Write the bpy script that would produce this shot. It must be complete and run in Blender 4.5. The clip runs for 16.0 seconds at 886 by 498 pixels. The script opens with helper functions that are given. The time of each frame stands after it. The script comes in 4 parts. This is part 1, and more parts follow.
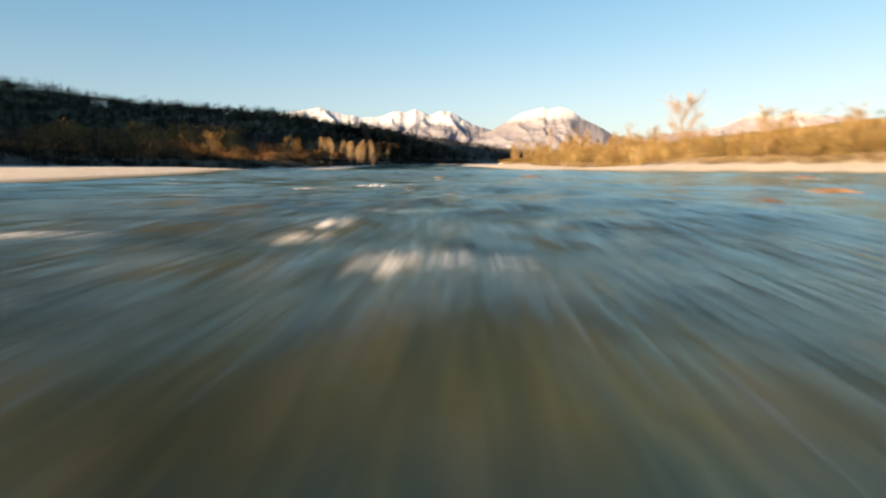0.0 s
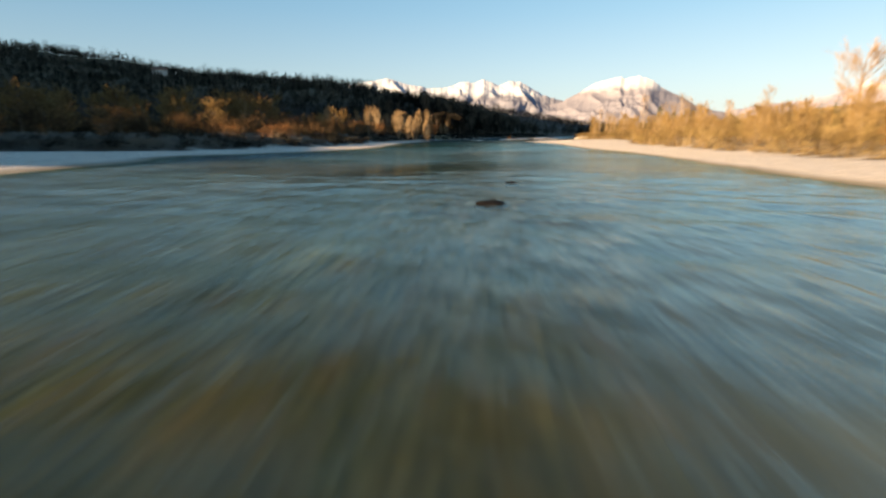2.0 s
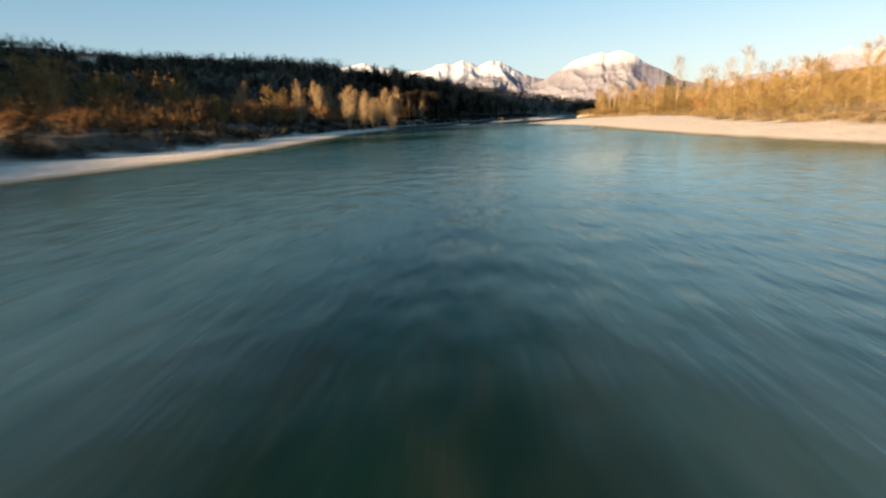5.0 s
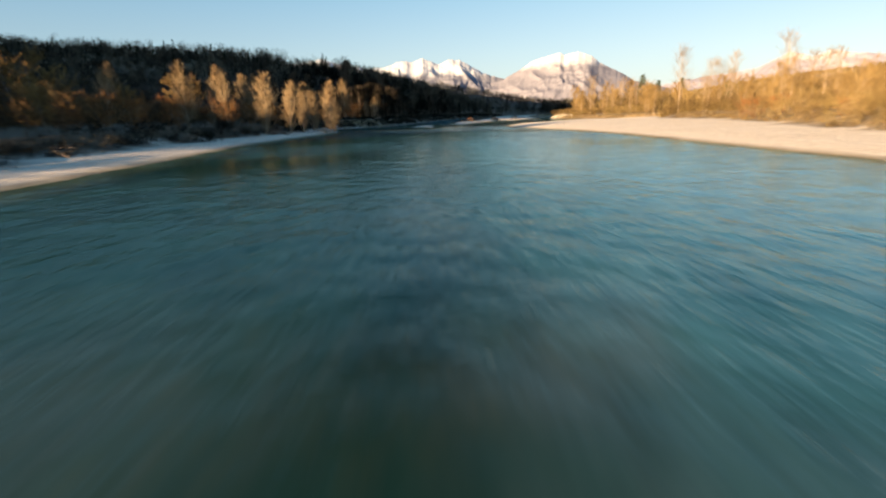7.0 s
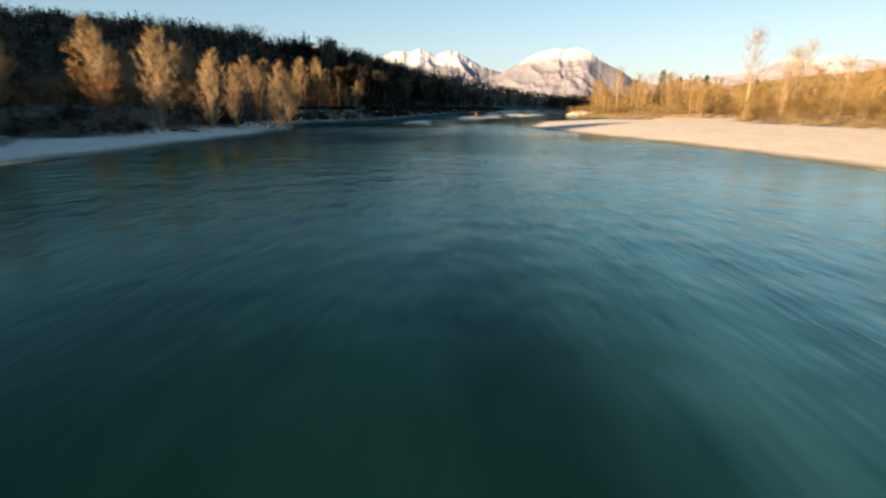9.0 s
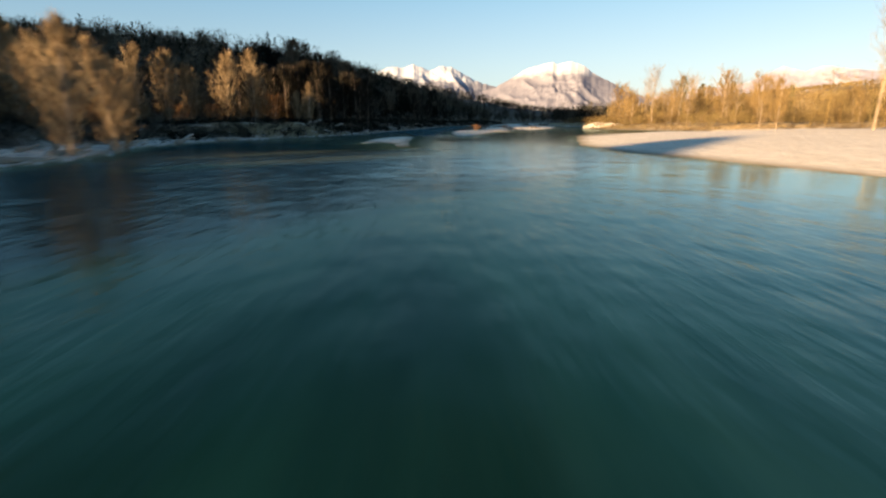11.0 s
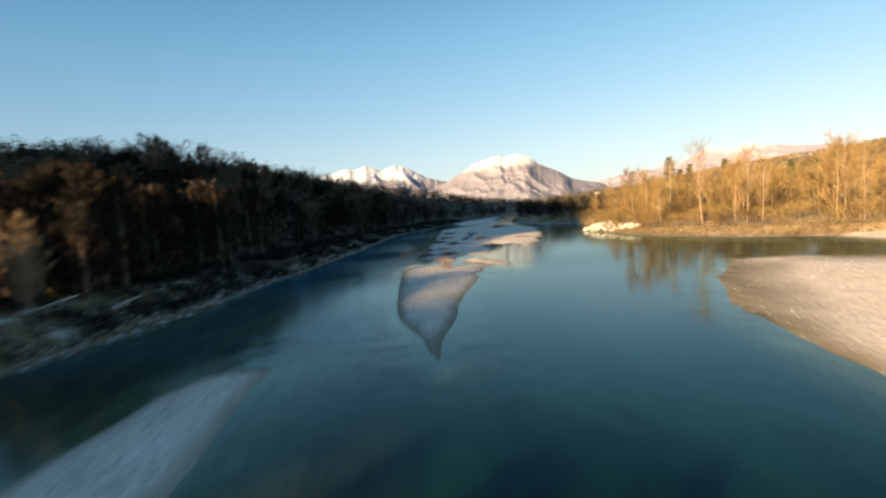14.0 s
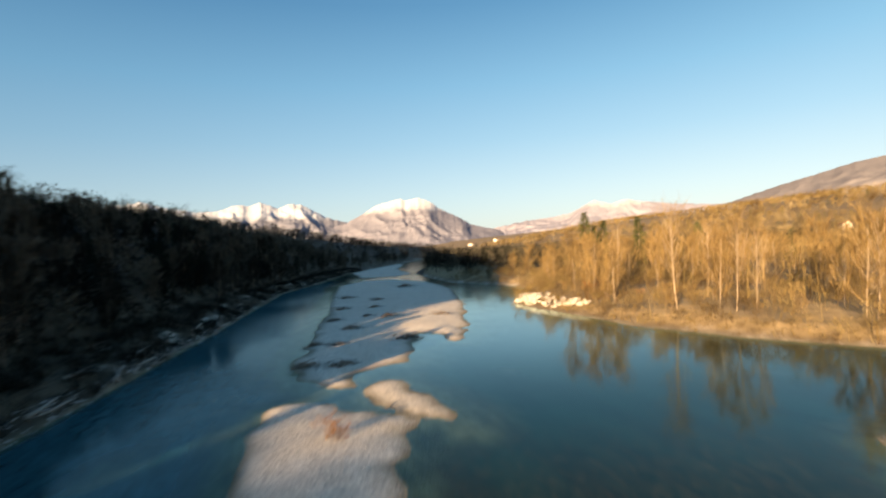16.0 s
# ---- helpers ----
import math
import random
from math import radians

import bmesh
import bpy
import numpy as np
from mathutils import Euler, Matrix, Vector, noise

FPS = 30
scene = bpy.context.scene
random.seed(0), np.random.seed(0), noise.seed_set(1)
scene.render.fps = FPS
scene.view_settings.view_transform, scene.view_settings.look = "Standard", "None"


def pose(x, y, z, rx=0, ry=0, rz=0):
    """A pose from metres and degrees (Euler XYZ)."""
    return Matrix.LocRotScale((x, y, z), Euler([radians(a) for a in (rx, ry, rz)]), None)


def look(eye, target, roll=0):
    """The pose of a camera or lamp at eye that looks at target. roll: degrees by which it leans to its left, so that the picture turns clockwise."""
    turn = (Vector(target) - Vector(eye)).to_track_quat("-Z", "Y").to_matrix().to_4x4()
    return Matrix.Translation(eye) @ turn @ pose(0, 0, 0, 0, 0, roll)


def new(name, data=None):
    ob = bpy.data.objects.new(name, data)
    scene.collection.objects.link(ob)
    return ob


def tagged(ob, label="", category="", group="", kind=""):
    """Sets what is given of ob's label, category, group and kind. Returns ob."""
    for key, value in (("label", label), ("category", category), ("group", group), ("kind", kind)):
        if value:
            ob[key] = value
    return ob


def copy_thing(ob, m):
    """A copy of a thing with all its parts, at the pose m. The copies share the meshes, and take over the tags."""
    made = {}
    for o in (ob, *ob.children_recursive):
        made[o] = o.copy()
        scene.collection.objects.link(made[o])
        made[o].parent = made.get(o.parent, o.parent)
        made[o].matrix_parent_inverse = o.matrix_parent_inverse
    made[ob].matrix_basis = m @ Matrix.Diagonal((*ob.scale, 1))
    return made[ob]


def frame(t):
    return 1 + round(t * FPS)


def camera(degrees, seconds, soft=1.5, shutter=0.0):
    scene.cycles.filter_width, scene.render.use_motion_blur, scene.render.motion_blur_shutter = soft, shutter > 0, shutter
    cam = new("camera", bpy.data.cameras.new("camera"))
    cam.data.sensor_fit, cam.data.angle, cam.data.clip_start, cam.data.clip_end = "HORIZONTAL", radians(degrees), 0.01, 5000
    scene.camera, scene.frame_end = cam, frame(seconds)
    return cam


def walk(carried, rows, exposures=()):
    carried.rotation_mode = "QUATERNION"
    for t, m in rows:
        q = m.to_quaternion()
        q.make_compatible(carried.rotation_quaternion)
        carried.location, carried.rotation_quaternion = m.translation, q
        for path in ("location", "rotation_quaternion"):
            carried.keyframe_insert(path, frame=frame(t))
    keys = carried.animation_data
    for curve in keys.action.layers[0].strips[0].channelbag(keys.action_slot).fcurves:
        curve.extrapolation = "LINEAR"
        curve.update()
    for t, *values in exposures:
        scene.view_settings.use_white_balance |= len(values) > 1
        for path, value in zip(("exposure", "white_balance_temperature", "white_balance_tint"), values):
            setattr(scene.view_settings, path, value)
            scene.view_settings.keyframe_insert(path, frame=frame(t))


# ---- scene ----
cam = camera(82.4, 16.0, soft=2.0, shutter=1.0)
PATH = [
    (0, (2.37, -0.165, 2.246), (2.404, 1.806, 1.907), 0.0),
    (0.5, (3.255, 11.881, 2.397), (3.2, 13.85, 2.052), 3.7),
    (1, (3.754, 23.747, 2.75), (3.633, 25.709, 2.381), 5.9),
    (1.5, (3.587, 34.136, 3.1), (3.411, 36.088, 2.7), 3.8),
    (2, (3.188, 45.716, 3.45), (2.972, 47.654, 3.006), 0.4),
    (2.5, (2.538, 57.477, 3.55), (2.303, 59.404, 3.066), -2.1),
    (3, (1.733, 68.567, 3.6), (1.484, 70.488, 3.1), -3.7),
    (5.5, (-1.922, 121.829, 2.946), (-2.05, 123.76, 2.445), -1.4),
    (6, (-2.538, 131.422, 2.868), (-2.611, 133.359, 2.375), -1.6),
    (6.5, (-2.969, 142.041, 3.232), (-3.001, 143.979, 2.739), -1.7),
    (7, (-3.422, 153.444, 3.513), (-3.434, 155.377, 3.001), -1.4),
    (7.5, (-3.886, 163.697, 3.56), (-3.885, 165.623, 3.021), -0.6),
    (8, (-4.375, 173.962, 3.576), (-4.362, 175.884, 3.021), 0.3),
    (8.5, (-5.026, 183.909, 3.8), (-5.005, 185.832, 3.253), 0.6),
    (11, (-3.07, 241.903, 2.708), (-3.035, 243.843, 2.221), -0.1),
    (11.5, (-3.19, 253.279, 2.544), (-3.149, 255.24, 2.151), -1.8),
    (12, (-2.499, 265.2, 2.833), (-2.45, 267.177, 2.535), -2.9),
    (12.5, (-1.791, 276.867, 3.495), (-1.731, 278.854, 3.276), -2.9),
    (13, (-0.934, 288.248, 4.743), (-0.859, 290.24, 4.577), -3.1),
    (13.5, (0.062, 300.019, 6.504), (0.184, 302.01, 6.365), -3.3),
    (14, (0.868, 309.956, 8.196), (1.07, 311.942, 8.061), -4.2),
    (14.5, (1.809, 319.413, 10.035), (2.108, 321.387, 9.91), -4.8),
    (15, (2.901, 328.016, 11.324), (3.296, 329.975, 11.233), -4.5),
    (15.5, (4.018, 336.613, 12.416), (4.518, 338.549, 12.376), -3.6),
    (16, (5.634, 344.846, 13.833), (6.231, 346.755, 13.84), -2.5),
]
walk(cam, [(t, look(eye, target, roll)) for t, eye, target, roll in PATH], exposures=[(0.0, 1.8, 6750, 8), (14.0, 1.8, 6750, 8), (16.0, 1.68, 6750, 8)])

# ---- world, sun ----
SUN_AZ = radians(225)          # the sun stands behind and to the left of the flight
SUN_EL = radians(10.2)
world = bpy.data.worlds.new("winter_sky")
scene.world = world
world.use_nodes = True
wn = world.node_tree
sky = wn.nodes.new("ShaderNodeTexSky")
sky.sky_type = "NISHITA"
sky.sun_disc = False
sky.sun_elevation = SUN_EL
sky.sun_rotation = SUN_AZ
sky.air_density, sky.dust_density, sky.ozone_density = 1.0, 1.0, 1.9
# the clear winter sky: the sky model, drawn towards a deep blue zenith and a pale horizon
where = wn.nodes.new("ShaderNodeTexCoord")
height = wn.nodes.new("ShaderNodeSeparateXYZ")
wn.links.new(where.outputs["Generated"], height.inputs[0])
blue = wn.nodes.new("ShaderNodeValToRGB")
for k, (z, c) in enumerate(((0.0, (0.290, 0.310, 0.322)), (0.105, (0.218, 0.276, 0.320)), (0.208, (0.132, 0.226, 0.302)), (0.309, (0.078, 0.184, 0.277)), (0.438, (0.028, 0.107, 0.200)), (0.707, (0.014, 0.064, 0.145)), (1.0, (0.010, 0.045, 0.106)))):
    stop = blue.color_ramp.elements[k] if k < 2 else blue.color_ramp.elements.new(z)
    stop.position, stop.color = z, (*c, 1)
wn.links.new(height.outputs["Z"], blue.inputs[0])
dim = wn.nodes.new("ShaderNodeMix")
dim.data_type, dim.blend_type = "RGBA", "MULTIPLY"
dim.inputs[0].default_value = 1.0
dim.inputs[7].default_value = (0.080, 0.080, 0.080, 1)
wn.links.new(sky.outputs[0], dim.inputs[6])
both = wn.nodes.new("ShaderNodeMix")
both.data_type = "RGBA"
both.inputs[0].default_value = 0.66
wn.links.new(dim.outputs[2], both.inputs[6])
side = wn.nodes.new("ShaderNodeMapRange")
side.inputs["From Min"].default_value, side.inputs["From Max"].default_value = -0.8, 0.8
side.inputs["To Min"].default_value, side.inputs["To Max"].default_value = 0.76, 1.42
wn.links.new(height.outputs["X"], side.inputs[0])
paler = wn.nodes.new("ShaderNodeMix")
paler.data_type, paler.blend_type = "RGBA", "MULTIPLY"
paler.inputs[0].default_value = 1.0
wn.links.new(blue.outputs[0], paler.inputs[6])
east = wn.nodes.new("ShaderNodeMapRange")
east.inputs["From Min"].default_value, east.inputs["From Max"].default_value = -0.7, 0.7
wn.links.new(height.outputs["X"], east.inputs[0])
tint = wn.nodes.new("ShaderNodeMix")
tint.data_type = "RGBA"
tint.inputs[6].default_value, tint.inputs[7].default_value = (0.86, 1.0, 1.10, 1), (1.08, 1.0, 0.95, 1)
wn.links.new(east.outputs[0], tint.inputs[0])
warm = wn.nodes.new("ShaderNodeMix")
warm.data_type, warm.blend_type = "RGBA", "MULTIPLY"
warm.inputs[0].default_value = 1.0
wn.links.new(side.outputs[0], warm.inputs[6])
wn.links.new(tint.outputs[2], warm.inputs[7])
wn.links.new(warm.outputs[2], paler.inputs[7])
wn.links.new(paler.outputs[2], both.inputs[7])
wn.nodes["Background"].inputs["Strength"].default_value = 0.76
wn.links.new(both.outputs[2], wn.nodes["Background"].inputs["Color"])
sun = new("sun", bpy.data.lights.new("sun", "SUN"))
sun.data.energy, sun.data.angle, sun.data.color = 6.3, radians(0.5), (1.0, 0.665, 0.375)
sun_dir = Vector((math.sin(SUN_AZ) * math.cos(SUN_EL), math.cos(SUN_AZ) * math.cos(SUN_EL), math.sin(SUN_EL)))
sun.rotation_euler = sun_dir.to_track_quat("Z", "Y").to_euler()

rng = np.random.default_rng(7)


# ---- materials ----
def material(name):
    m = bpy.data.materials.new(name)
    m.use_nodes = True
    t = m.node_tree
    return m, t, t.nodes["Principled BSDF"]


def node(t, kind, **values):
    n = t.nodes.new(kind)
    for k, v in values.items():
        n.inputs[k.replace("_", " ")].default_value = v
    return n


def coords(t, scale):
    c = t.nodes.new("ShaderNodeTexCoord")
    mp = t.nodes.new("ShaderNodeMapping")
    mp.inputs["Scale"].default_value = scale
    t.links.new(c.outputs["Object"], mp.inputs["Vector"])
    return mp.outputs[0]


def noise_tex(t, vec, scale, detail=4.0, rough=0.6):
    n = node(t, "ShaderNodeTexNoise", Scale=scale, Detail=detail, Roughness=rough)
    t.links.new(vec, n.inputs["Vector"])
    return n.outputs["Fac"]


def ramp(t, fac, stops):
    r = t.nodes.new("ShaderNodeValToRGB")
    e = r.color_ramp.elements
    while len(e) < len(stops):
        e.new(0.5)
    for el, (p, c) in zip(e, stops):
        el.position, el.color = p, (*c, 1)
    t.links.new(fac, r.inputs[0])
    return r.outputs["Color"]


def mixed(t, fac, a, b, blend="MIX"):
    m = t.nodes.new("ShaderNodeMix")
    m.data_type, m.blend_type = "RGBA", blend
    for sock, v in ((m.inputs[0], fac), (m.inputs[6], a), (m.inputs[7], b)):
        if isinstance(v, (int, float)):
            sock.default_value = v
        elif isinstance(v, tuple):
            sock.default_value = (*v, 1)
        else:
            t.links.new(v, sock)
    return m.outputs[2]


def bump(t, height, strength, distance, bsdf):
    b = node(t, "ShaderNodeBump", Strength=strength, Distance=distance)
    t.links.new(height, b.inputs["Height"])
    t.links.new(b.outputs[0], bsdf.inputs["Normal"])


def attribute(t, name):
    a = t.nodes.new("ShaderNodeAttribute")
    a.attribute_name = name
    return a.outputs["Fac"]


def noisy(name, stops, scale, rough=0.85, bumpiness=0.4, fine=None, stretch=(1, 1, 1), by_object=0.0, depth=0.05):
    """A material of two noise scales between the colours of stops."""
    m, t, p = material(name)
    vec = coords(t, stretch)
    big = noise_tex(t, vec, scale, 5.0)
    col = ramp(t, big, stops)
    small = noise_tex(t, vec, fine or scale * 9, 3.0, 0.7)
    col = mixed(t, 0.35, col, ramp(t, small, [(0.3, (0.35, 0.33, 0.3)), (0.7, (1, 1, 1))]), "MULTIPLY")
    if by_object:
        info = t.nodes.new("ShaderNodeObjectInfo")
        hs = t.nodes.new("ShaderNodeHueSaturation")
        mr = node(t, "ShaderNodeMapRange", To_Min=1 - by_object, To_Max=1 + by_object)
        t.links.new(info.outputs["Random"], mr.inputs[0])
        t.links.new(mr.outputs[0], hs.inputs["Value"])
        t.links.new(col, hs.inputs["Color"])
        col = hs.outputs[0]
    t.links.new(col, p.inputs["Base Color"])
    p.inputs["Roughness"].default_value = rough
    if bumpiness:
        bump(t, small, bumpiness, depth, p)
    return m


def twig_material(name, stops, by_object=0.2):
    """Bare twigs: a colour for each twig, and one shade for each tree."""
    m, t, p = material(name)
    g = t.nodes.new("ShaderNodeNewGeometry")
    col = ramp(t, g.outputs["Random Per Island"], stops)
    patch = noise_tex(t, coords(t, (1, 1, 0.5)), 0.16, 3.0, 0.7)
    col = mixed(t, 0.8, col, ramp(t, patch, [(0.36, (0.30, 0.27, 0.25)), (0.5, (0.8, 0.76, 0.7)), (0.62, (1, 1, 1))]), "MULTIPLY")
    info = t.nodes.new("ShaderNodeObjectInfo")
    hs = t.nodes.new("ShaderNodeHueSaturation")
    mr = node(t, "ShaderNodeMapRange", To_Min=1 - by_object, To_Max=1 + by_object)
    t.links.new(info.outputs["Random"], mr.inputs[0])
    t.links.new(mr.outputs[0], hs.inputs["Value"])
    t.links.new(col, hs.inputs["Color"])
    t.links.new(hs.outputs[0], p.inputs["Base Color"])
    p.inputs["Roughness"].default_value = 0.9
    p.inputs["Specular IOR Level"].default_value = 0.1
    return m


def forest_material(name, stops):
    """Twigs of a whole wood: one tone for each tree, and a little for each twig."""
    m, t, p = material(name)
    g = t.nodes.new("ShaderNodeNewGeometry")
    tone = ramp(t, attribute(t, "tone"), stops)
    col = mixed(t, 0.6, tone, ramp(t, g.outputs["Random Per Island"], [(0.0, (0.62, 0.62, 0.62)), (1.0, (1, 1, 1))]), "MULTIPLY")
    t.links.new(col, p.inputs["Base Color"])
    p.inputs["Roughness"].default_value = 0.9
    p.inputs["Specular IOR Level"].default_value = 0.1
    return m


BARK = noisy("bark_grey_brown", [(0.3, (0.10, 0.075, 0.055)), (0.7, (0.26, 0.21, 0.16))], 3.0, 0.9, 0.6, stretch=(1, 1, 0.25), by_object=0.2)
PALE_BARK = noisy("bark_pale", [(0.35, (0.18, 0.138, 0.092)), (0.6, (0.39, 0.315, 0.225))], 2.0, 0.85, 0.5, stretch=(1, 1, 0.3), by_object=0.15)
TWIG_GOLD = twig_material("twigs_golden_brown", [(0.0, (0.13, 0.087, 0.036)), (0.5, (0.225, 0.16, 0.068)), (1.0, (0.31, 0.235, 0.11))])
TWIG_GREY = twig_material("twigs_grey_brown", [(0.0, (0.17, 0.125, 0.085)), (0.5, (0.28, 0.21, 0.14)), (1.0, (0.40, 0.31, 0.21))])
TWIG_PALE = twig_material("twigs_pale_poplar", [(0.0, (0.16, 0.118, 0.068)), (0.5, (0.27, 0.205, 0.125)), (1.0, (0.37, 0.295, 0.19))])
# TWIG_SHADED and TWIG_DARK have the hill's shade put into their colour
TWIG_SHADED = twig_material("twigs_shaded_brown", [(0.0, (0.06, 0.052, 0.040)), (0.5, (0.115, 0.100, 0.078)), (1.0, (0.17, 0.15, 0.118))])
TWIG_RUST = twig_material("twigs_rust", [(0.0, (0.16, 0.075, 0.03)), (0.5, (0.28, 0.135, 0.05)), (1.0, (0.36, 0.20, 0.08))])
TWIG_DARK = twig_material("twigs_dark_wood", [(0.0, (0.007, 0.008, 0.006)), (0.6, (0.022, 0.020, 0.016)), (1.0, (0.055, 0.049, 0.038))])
NEEDLES = twig_material("spruce_needles", [(0.0, (0.025, 0.04, 0.015)), (0.6, (0.06, 0.08, 0.03)), (1.0, (0.11, 0.12, 0.045))])
DEADWOOD = noisy("weathered_driftwood", [(0.3, (0.075, 0.055, 0.04)), (0.7, (0.24, 0.19, 0.145))], 2.5, 0.9, 0.5, stretch=(1, 1, 1))
STONE = noisy("river_stone", [(0.3, (0.30, 0.29, 0.27)), (0.7, (0.50, 0.48, 0.45))], 2.0, 0.85, 0.4, by_object=0.25)
WHITE_STONE = noisy("pale_limestone", [(0.3, (0.30, 0.27, 0.23)), (0.7, (0.60, 0.57, 0.51))], 1.4, 0.85, 0.7, by_object=0.15)
PLASTER = noisy("pale_plaster", [(0.3, (0.66, 0.62, 0.55)), (0.7, (0.80, 0.77, 0.71))], 0.6, 0.9, 0.1)
ROOF_TILE = noisy("brown_roof_tiles", [(0.3, (0.17, 0.085, 0.055)), (0.7, (0.29, 0.15, 0.10))], 1.5, 0.85, 0.3)
PANE, _t, _p = material("window_glass")
_p.inputs["Base Color"].default_value = (0.03, 0.035, 0.04, 1)
_p.inputs["Roughness"].default_value = 0.08


def ground_material():
    m, t, p = material("river_gravel_and_soil")
    vec = coords(t, (1, 1, 1))
    v = t.nodes.new("ShaderNodeTexVoronoi")
    v.inputs["Scale"].default_value = 5.0
    t.links.new(vec, v.inputs["Vector"])
    stone = ramp(t, v.outputs["Color"], [(0.2, (0.50, 0.455, 0.38)), (0.8, (0.80, 0.735, 0.62))])
    patch = noise_tex(t, vec, 0.16, 5.0)
    stone = mixed(t, 0.55, stone, ramp(t, patch, [(0.35, (0.86, 0.81, 0.75)), (0.65, (1, 1, 1))]), "MULTIPLY")
    streak = noise_tex(t, coords(t, (0.9, 0.16, 1)), 0.8, 4.0)
    stone = mixed(t, 0.35, stone, ramp(t, streak, [(0.4, (0.86, 0.83, 0.79)), (0.62, (1, 1, 1))]), "MULTIPLY")
    # bed of the river: brown and olive algae on the stones
    wet = ramp(t, noise_tex(t, coords(t, (1.0, 0.35, 1)), 0.5, 6.0, 0.7), [(0.3, (0.05, 0.042, 0.022)), (0.5, (0.16, 0.132, 0.074)), (0.72, (0.30, 0.26, 0.165))])
    grass = ramp(t, noise_tex(t, vec, 0.35, 6.0, 0.7), [(0.3, (0.15, 0.105, 0.05)), (0.5, (0.30, 0.22, 0.105)), (0.7, (0.42, 0.32, 0.17))])
    # soil is darker than leaf litter; shade under the woods is put into it
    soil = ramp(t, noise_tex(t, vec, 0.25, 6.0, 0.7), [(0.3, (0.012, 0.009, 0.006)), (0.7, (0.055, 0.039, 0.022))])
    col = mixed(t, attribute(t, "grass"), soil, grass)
    col = mixed(t, attribute(t, "gravel"), col, stone)
    col = mixed(t, attribute(t, "wet"), col, wet)
    t.links.new(col, p.inputs["Base Color"])
    p.inputs["Roughness"].default_value = 0.9
    bump(t, v.outputs["Distance"], 0.5, 0.07, p)
    return m


def water_material():
    m = bpy.data.materials.new("river_water")
    m.use_nodes = True
    t = m.node_tree
    t.nodes.clear()
    out = t.nodes.new("ShaderNodeOutputMaterial")
    vec = coords(t, (1.0, 0.8, 1.0))
    h1 = noise_tex(t, vec, 0.75, 3.0, 0.6)
    h2 = noise_tex(t, coords(t, (1.0, 0.55, 1.0)), 3.2, 3.0, 0.6)
    add = t.nodes.new("ShaderNodeMath")
    add.operation = "MULTIPLY_ADD"
    t.links.new(h2, add.inputs[0])
    add.inputs[1].default_value = 0.30
    t.links.new(h1, add.inputs[2])
    chop = t.nodes.new("ShaderNodeMath")
    chop.operation = "MULTIPLY"
    t.links.new(add.outputs[0], chop.inputs[0])
    t.links.new(attribute(t, "chop"), chop.inputs[1])
    b = node(t, "ShaderNodeBump", Strength=1.0, Distance=0.3)
    t.links.new(chop.outputs[0], b.inputs["Height"])
    lw = node(t, "ShaderNodeLayerWeight", Blend=0.5)
    t.links.new(b.outputs[0], lw.inputs["Normal"])
    fr = t.nodes.new("ShaderNodeMath")
    fr.operation = "POWER"
    t.links.new(lw.outputs["Facing"], fr.inputs[0])
    fr.inputs[1].default_value = 4.3
    sheen = t.nodes.new("ShaderNodeMath")
    sheen.operation = "MINIMUM"
    t.links.new(fr.outputs[0], sheen.inputs[0])
    sheen.inputs[1].default_value = 0.56
    # the gloss attribute dims the sheen where reflections are set darker
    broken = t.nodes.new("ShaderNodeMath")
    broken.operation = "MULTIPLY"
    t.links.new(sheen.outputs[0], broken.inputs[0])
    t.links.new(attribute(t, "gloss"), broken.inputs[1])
    gloss = t.nodes.new("ShaderNodeBsdfGlossy")
    gloss.inputs["Roughness"].default_value = 0.08
    gloss.inputs["Color"].default_value = (0.76, 0.95, 1.0, 1)
    t.links.new(b.outputs[0], gloss.inputs["Normal"])
    clear = t.nodes.new("ShaderNodeBsdfTransparent")
    clear.inputs["Color"].default_value = (0.62, 0.80, 0.74, 1)
    body = t.nodes.new("ShaderNodeBsdfDiffuse")
    deep = ramp(t, noise_tex(t, coords(t, (1.0, 0.25, 1.0)), 0.25, 4.0), [(0.35, (0.0008, 0.0095, 0.0080)), (0.65, (0.0030, 0.0230, 0.0195))])
    shoal = ramp(t, noise_tex(t, coords(t, (1.0, 0.4, 1.0)), 1.7, 6.0, 0.72), [(0.30, (0.008, 0.012, 0.006)), (0.46, (0.028, 0.029, 0.013)), (0.60, (0.068, 0.058, 0.026)), (0.74, (0.150, 0.114, 0.056))])
    # pale body colours that also carry some of the sky's reflection
    pale_sheen = ramp(t, noise_tex(t, coords(t, (1.0, 0.4, 1.0)), 0.9, 5.0, 0.7), [(0.3, (0.070, 0.118, 0.140)), (0.7, (0.170, 0.245, 0.280))])
    teal = ramp(t, noise_tex(t, coords(t, (1.0, 0.3, 1.0)), 0.7, 5.0, 0.7), [(0.3, (0.010, 0.056, 0.070)), (0.7, (0.043, 0.152, 0.184))])
    clear_blue = node(t, "ShaderNodeMapRange", From_Min=0.74, From_Max=1.0)
    t.links.new(attribute(t, "murk"), clear_blue.inputs[0])
    pale_sheen = mixed(t, clear_blue.outputs[0], pale_sheen, teal)
    t.links.new(mixed(t, attribute(t, "pale_sheen"), mixed(t, attribute(t, "murk"), shoal, deep), pale_sheen), body.inputs["Color"])
    under = t.nodes.new("ShaderNodeMixShader")
    t.links.new(attribute(t, "veil"), under.inputs[0])
    t.links.new(clear.outputs[0], under.inputs[1])
    t.links.new(body.outputs[0], under.inputs[2])
    top = t.nodes.new("ShaderNodeMixShader")
    t.links.new(broken.outputs[0], top.inputs[0])
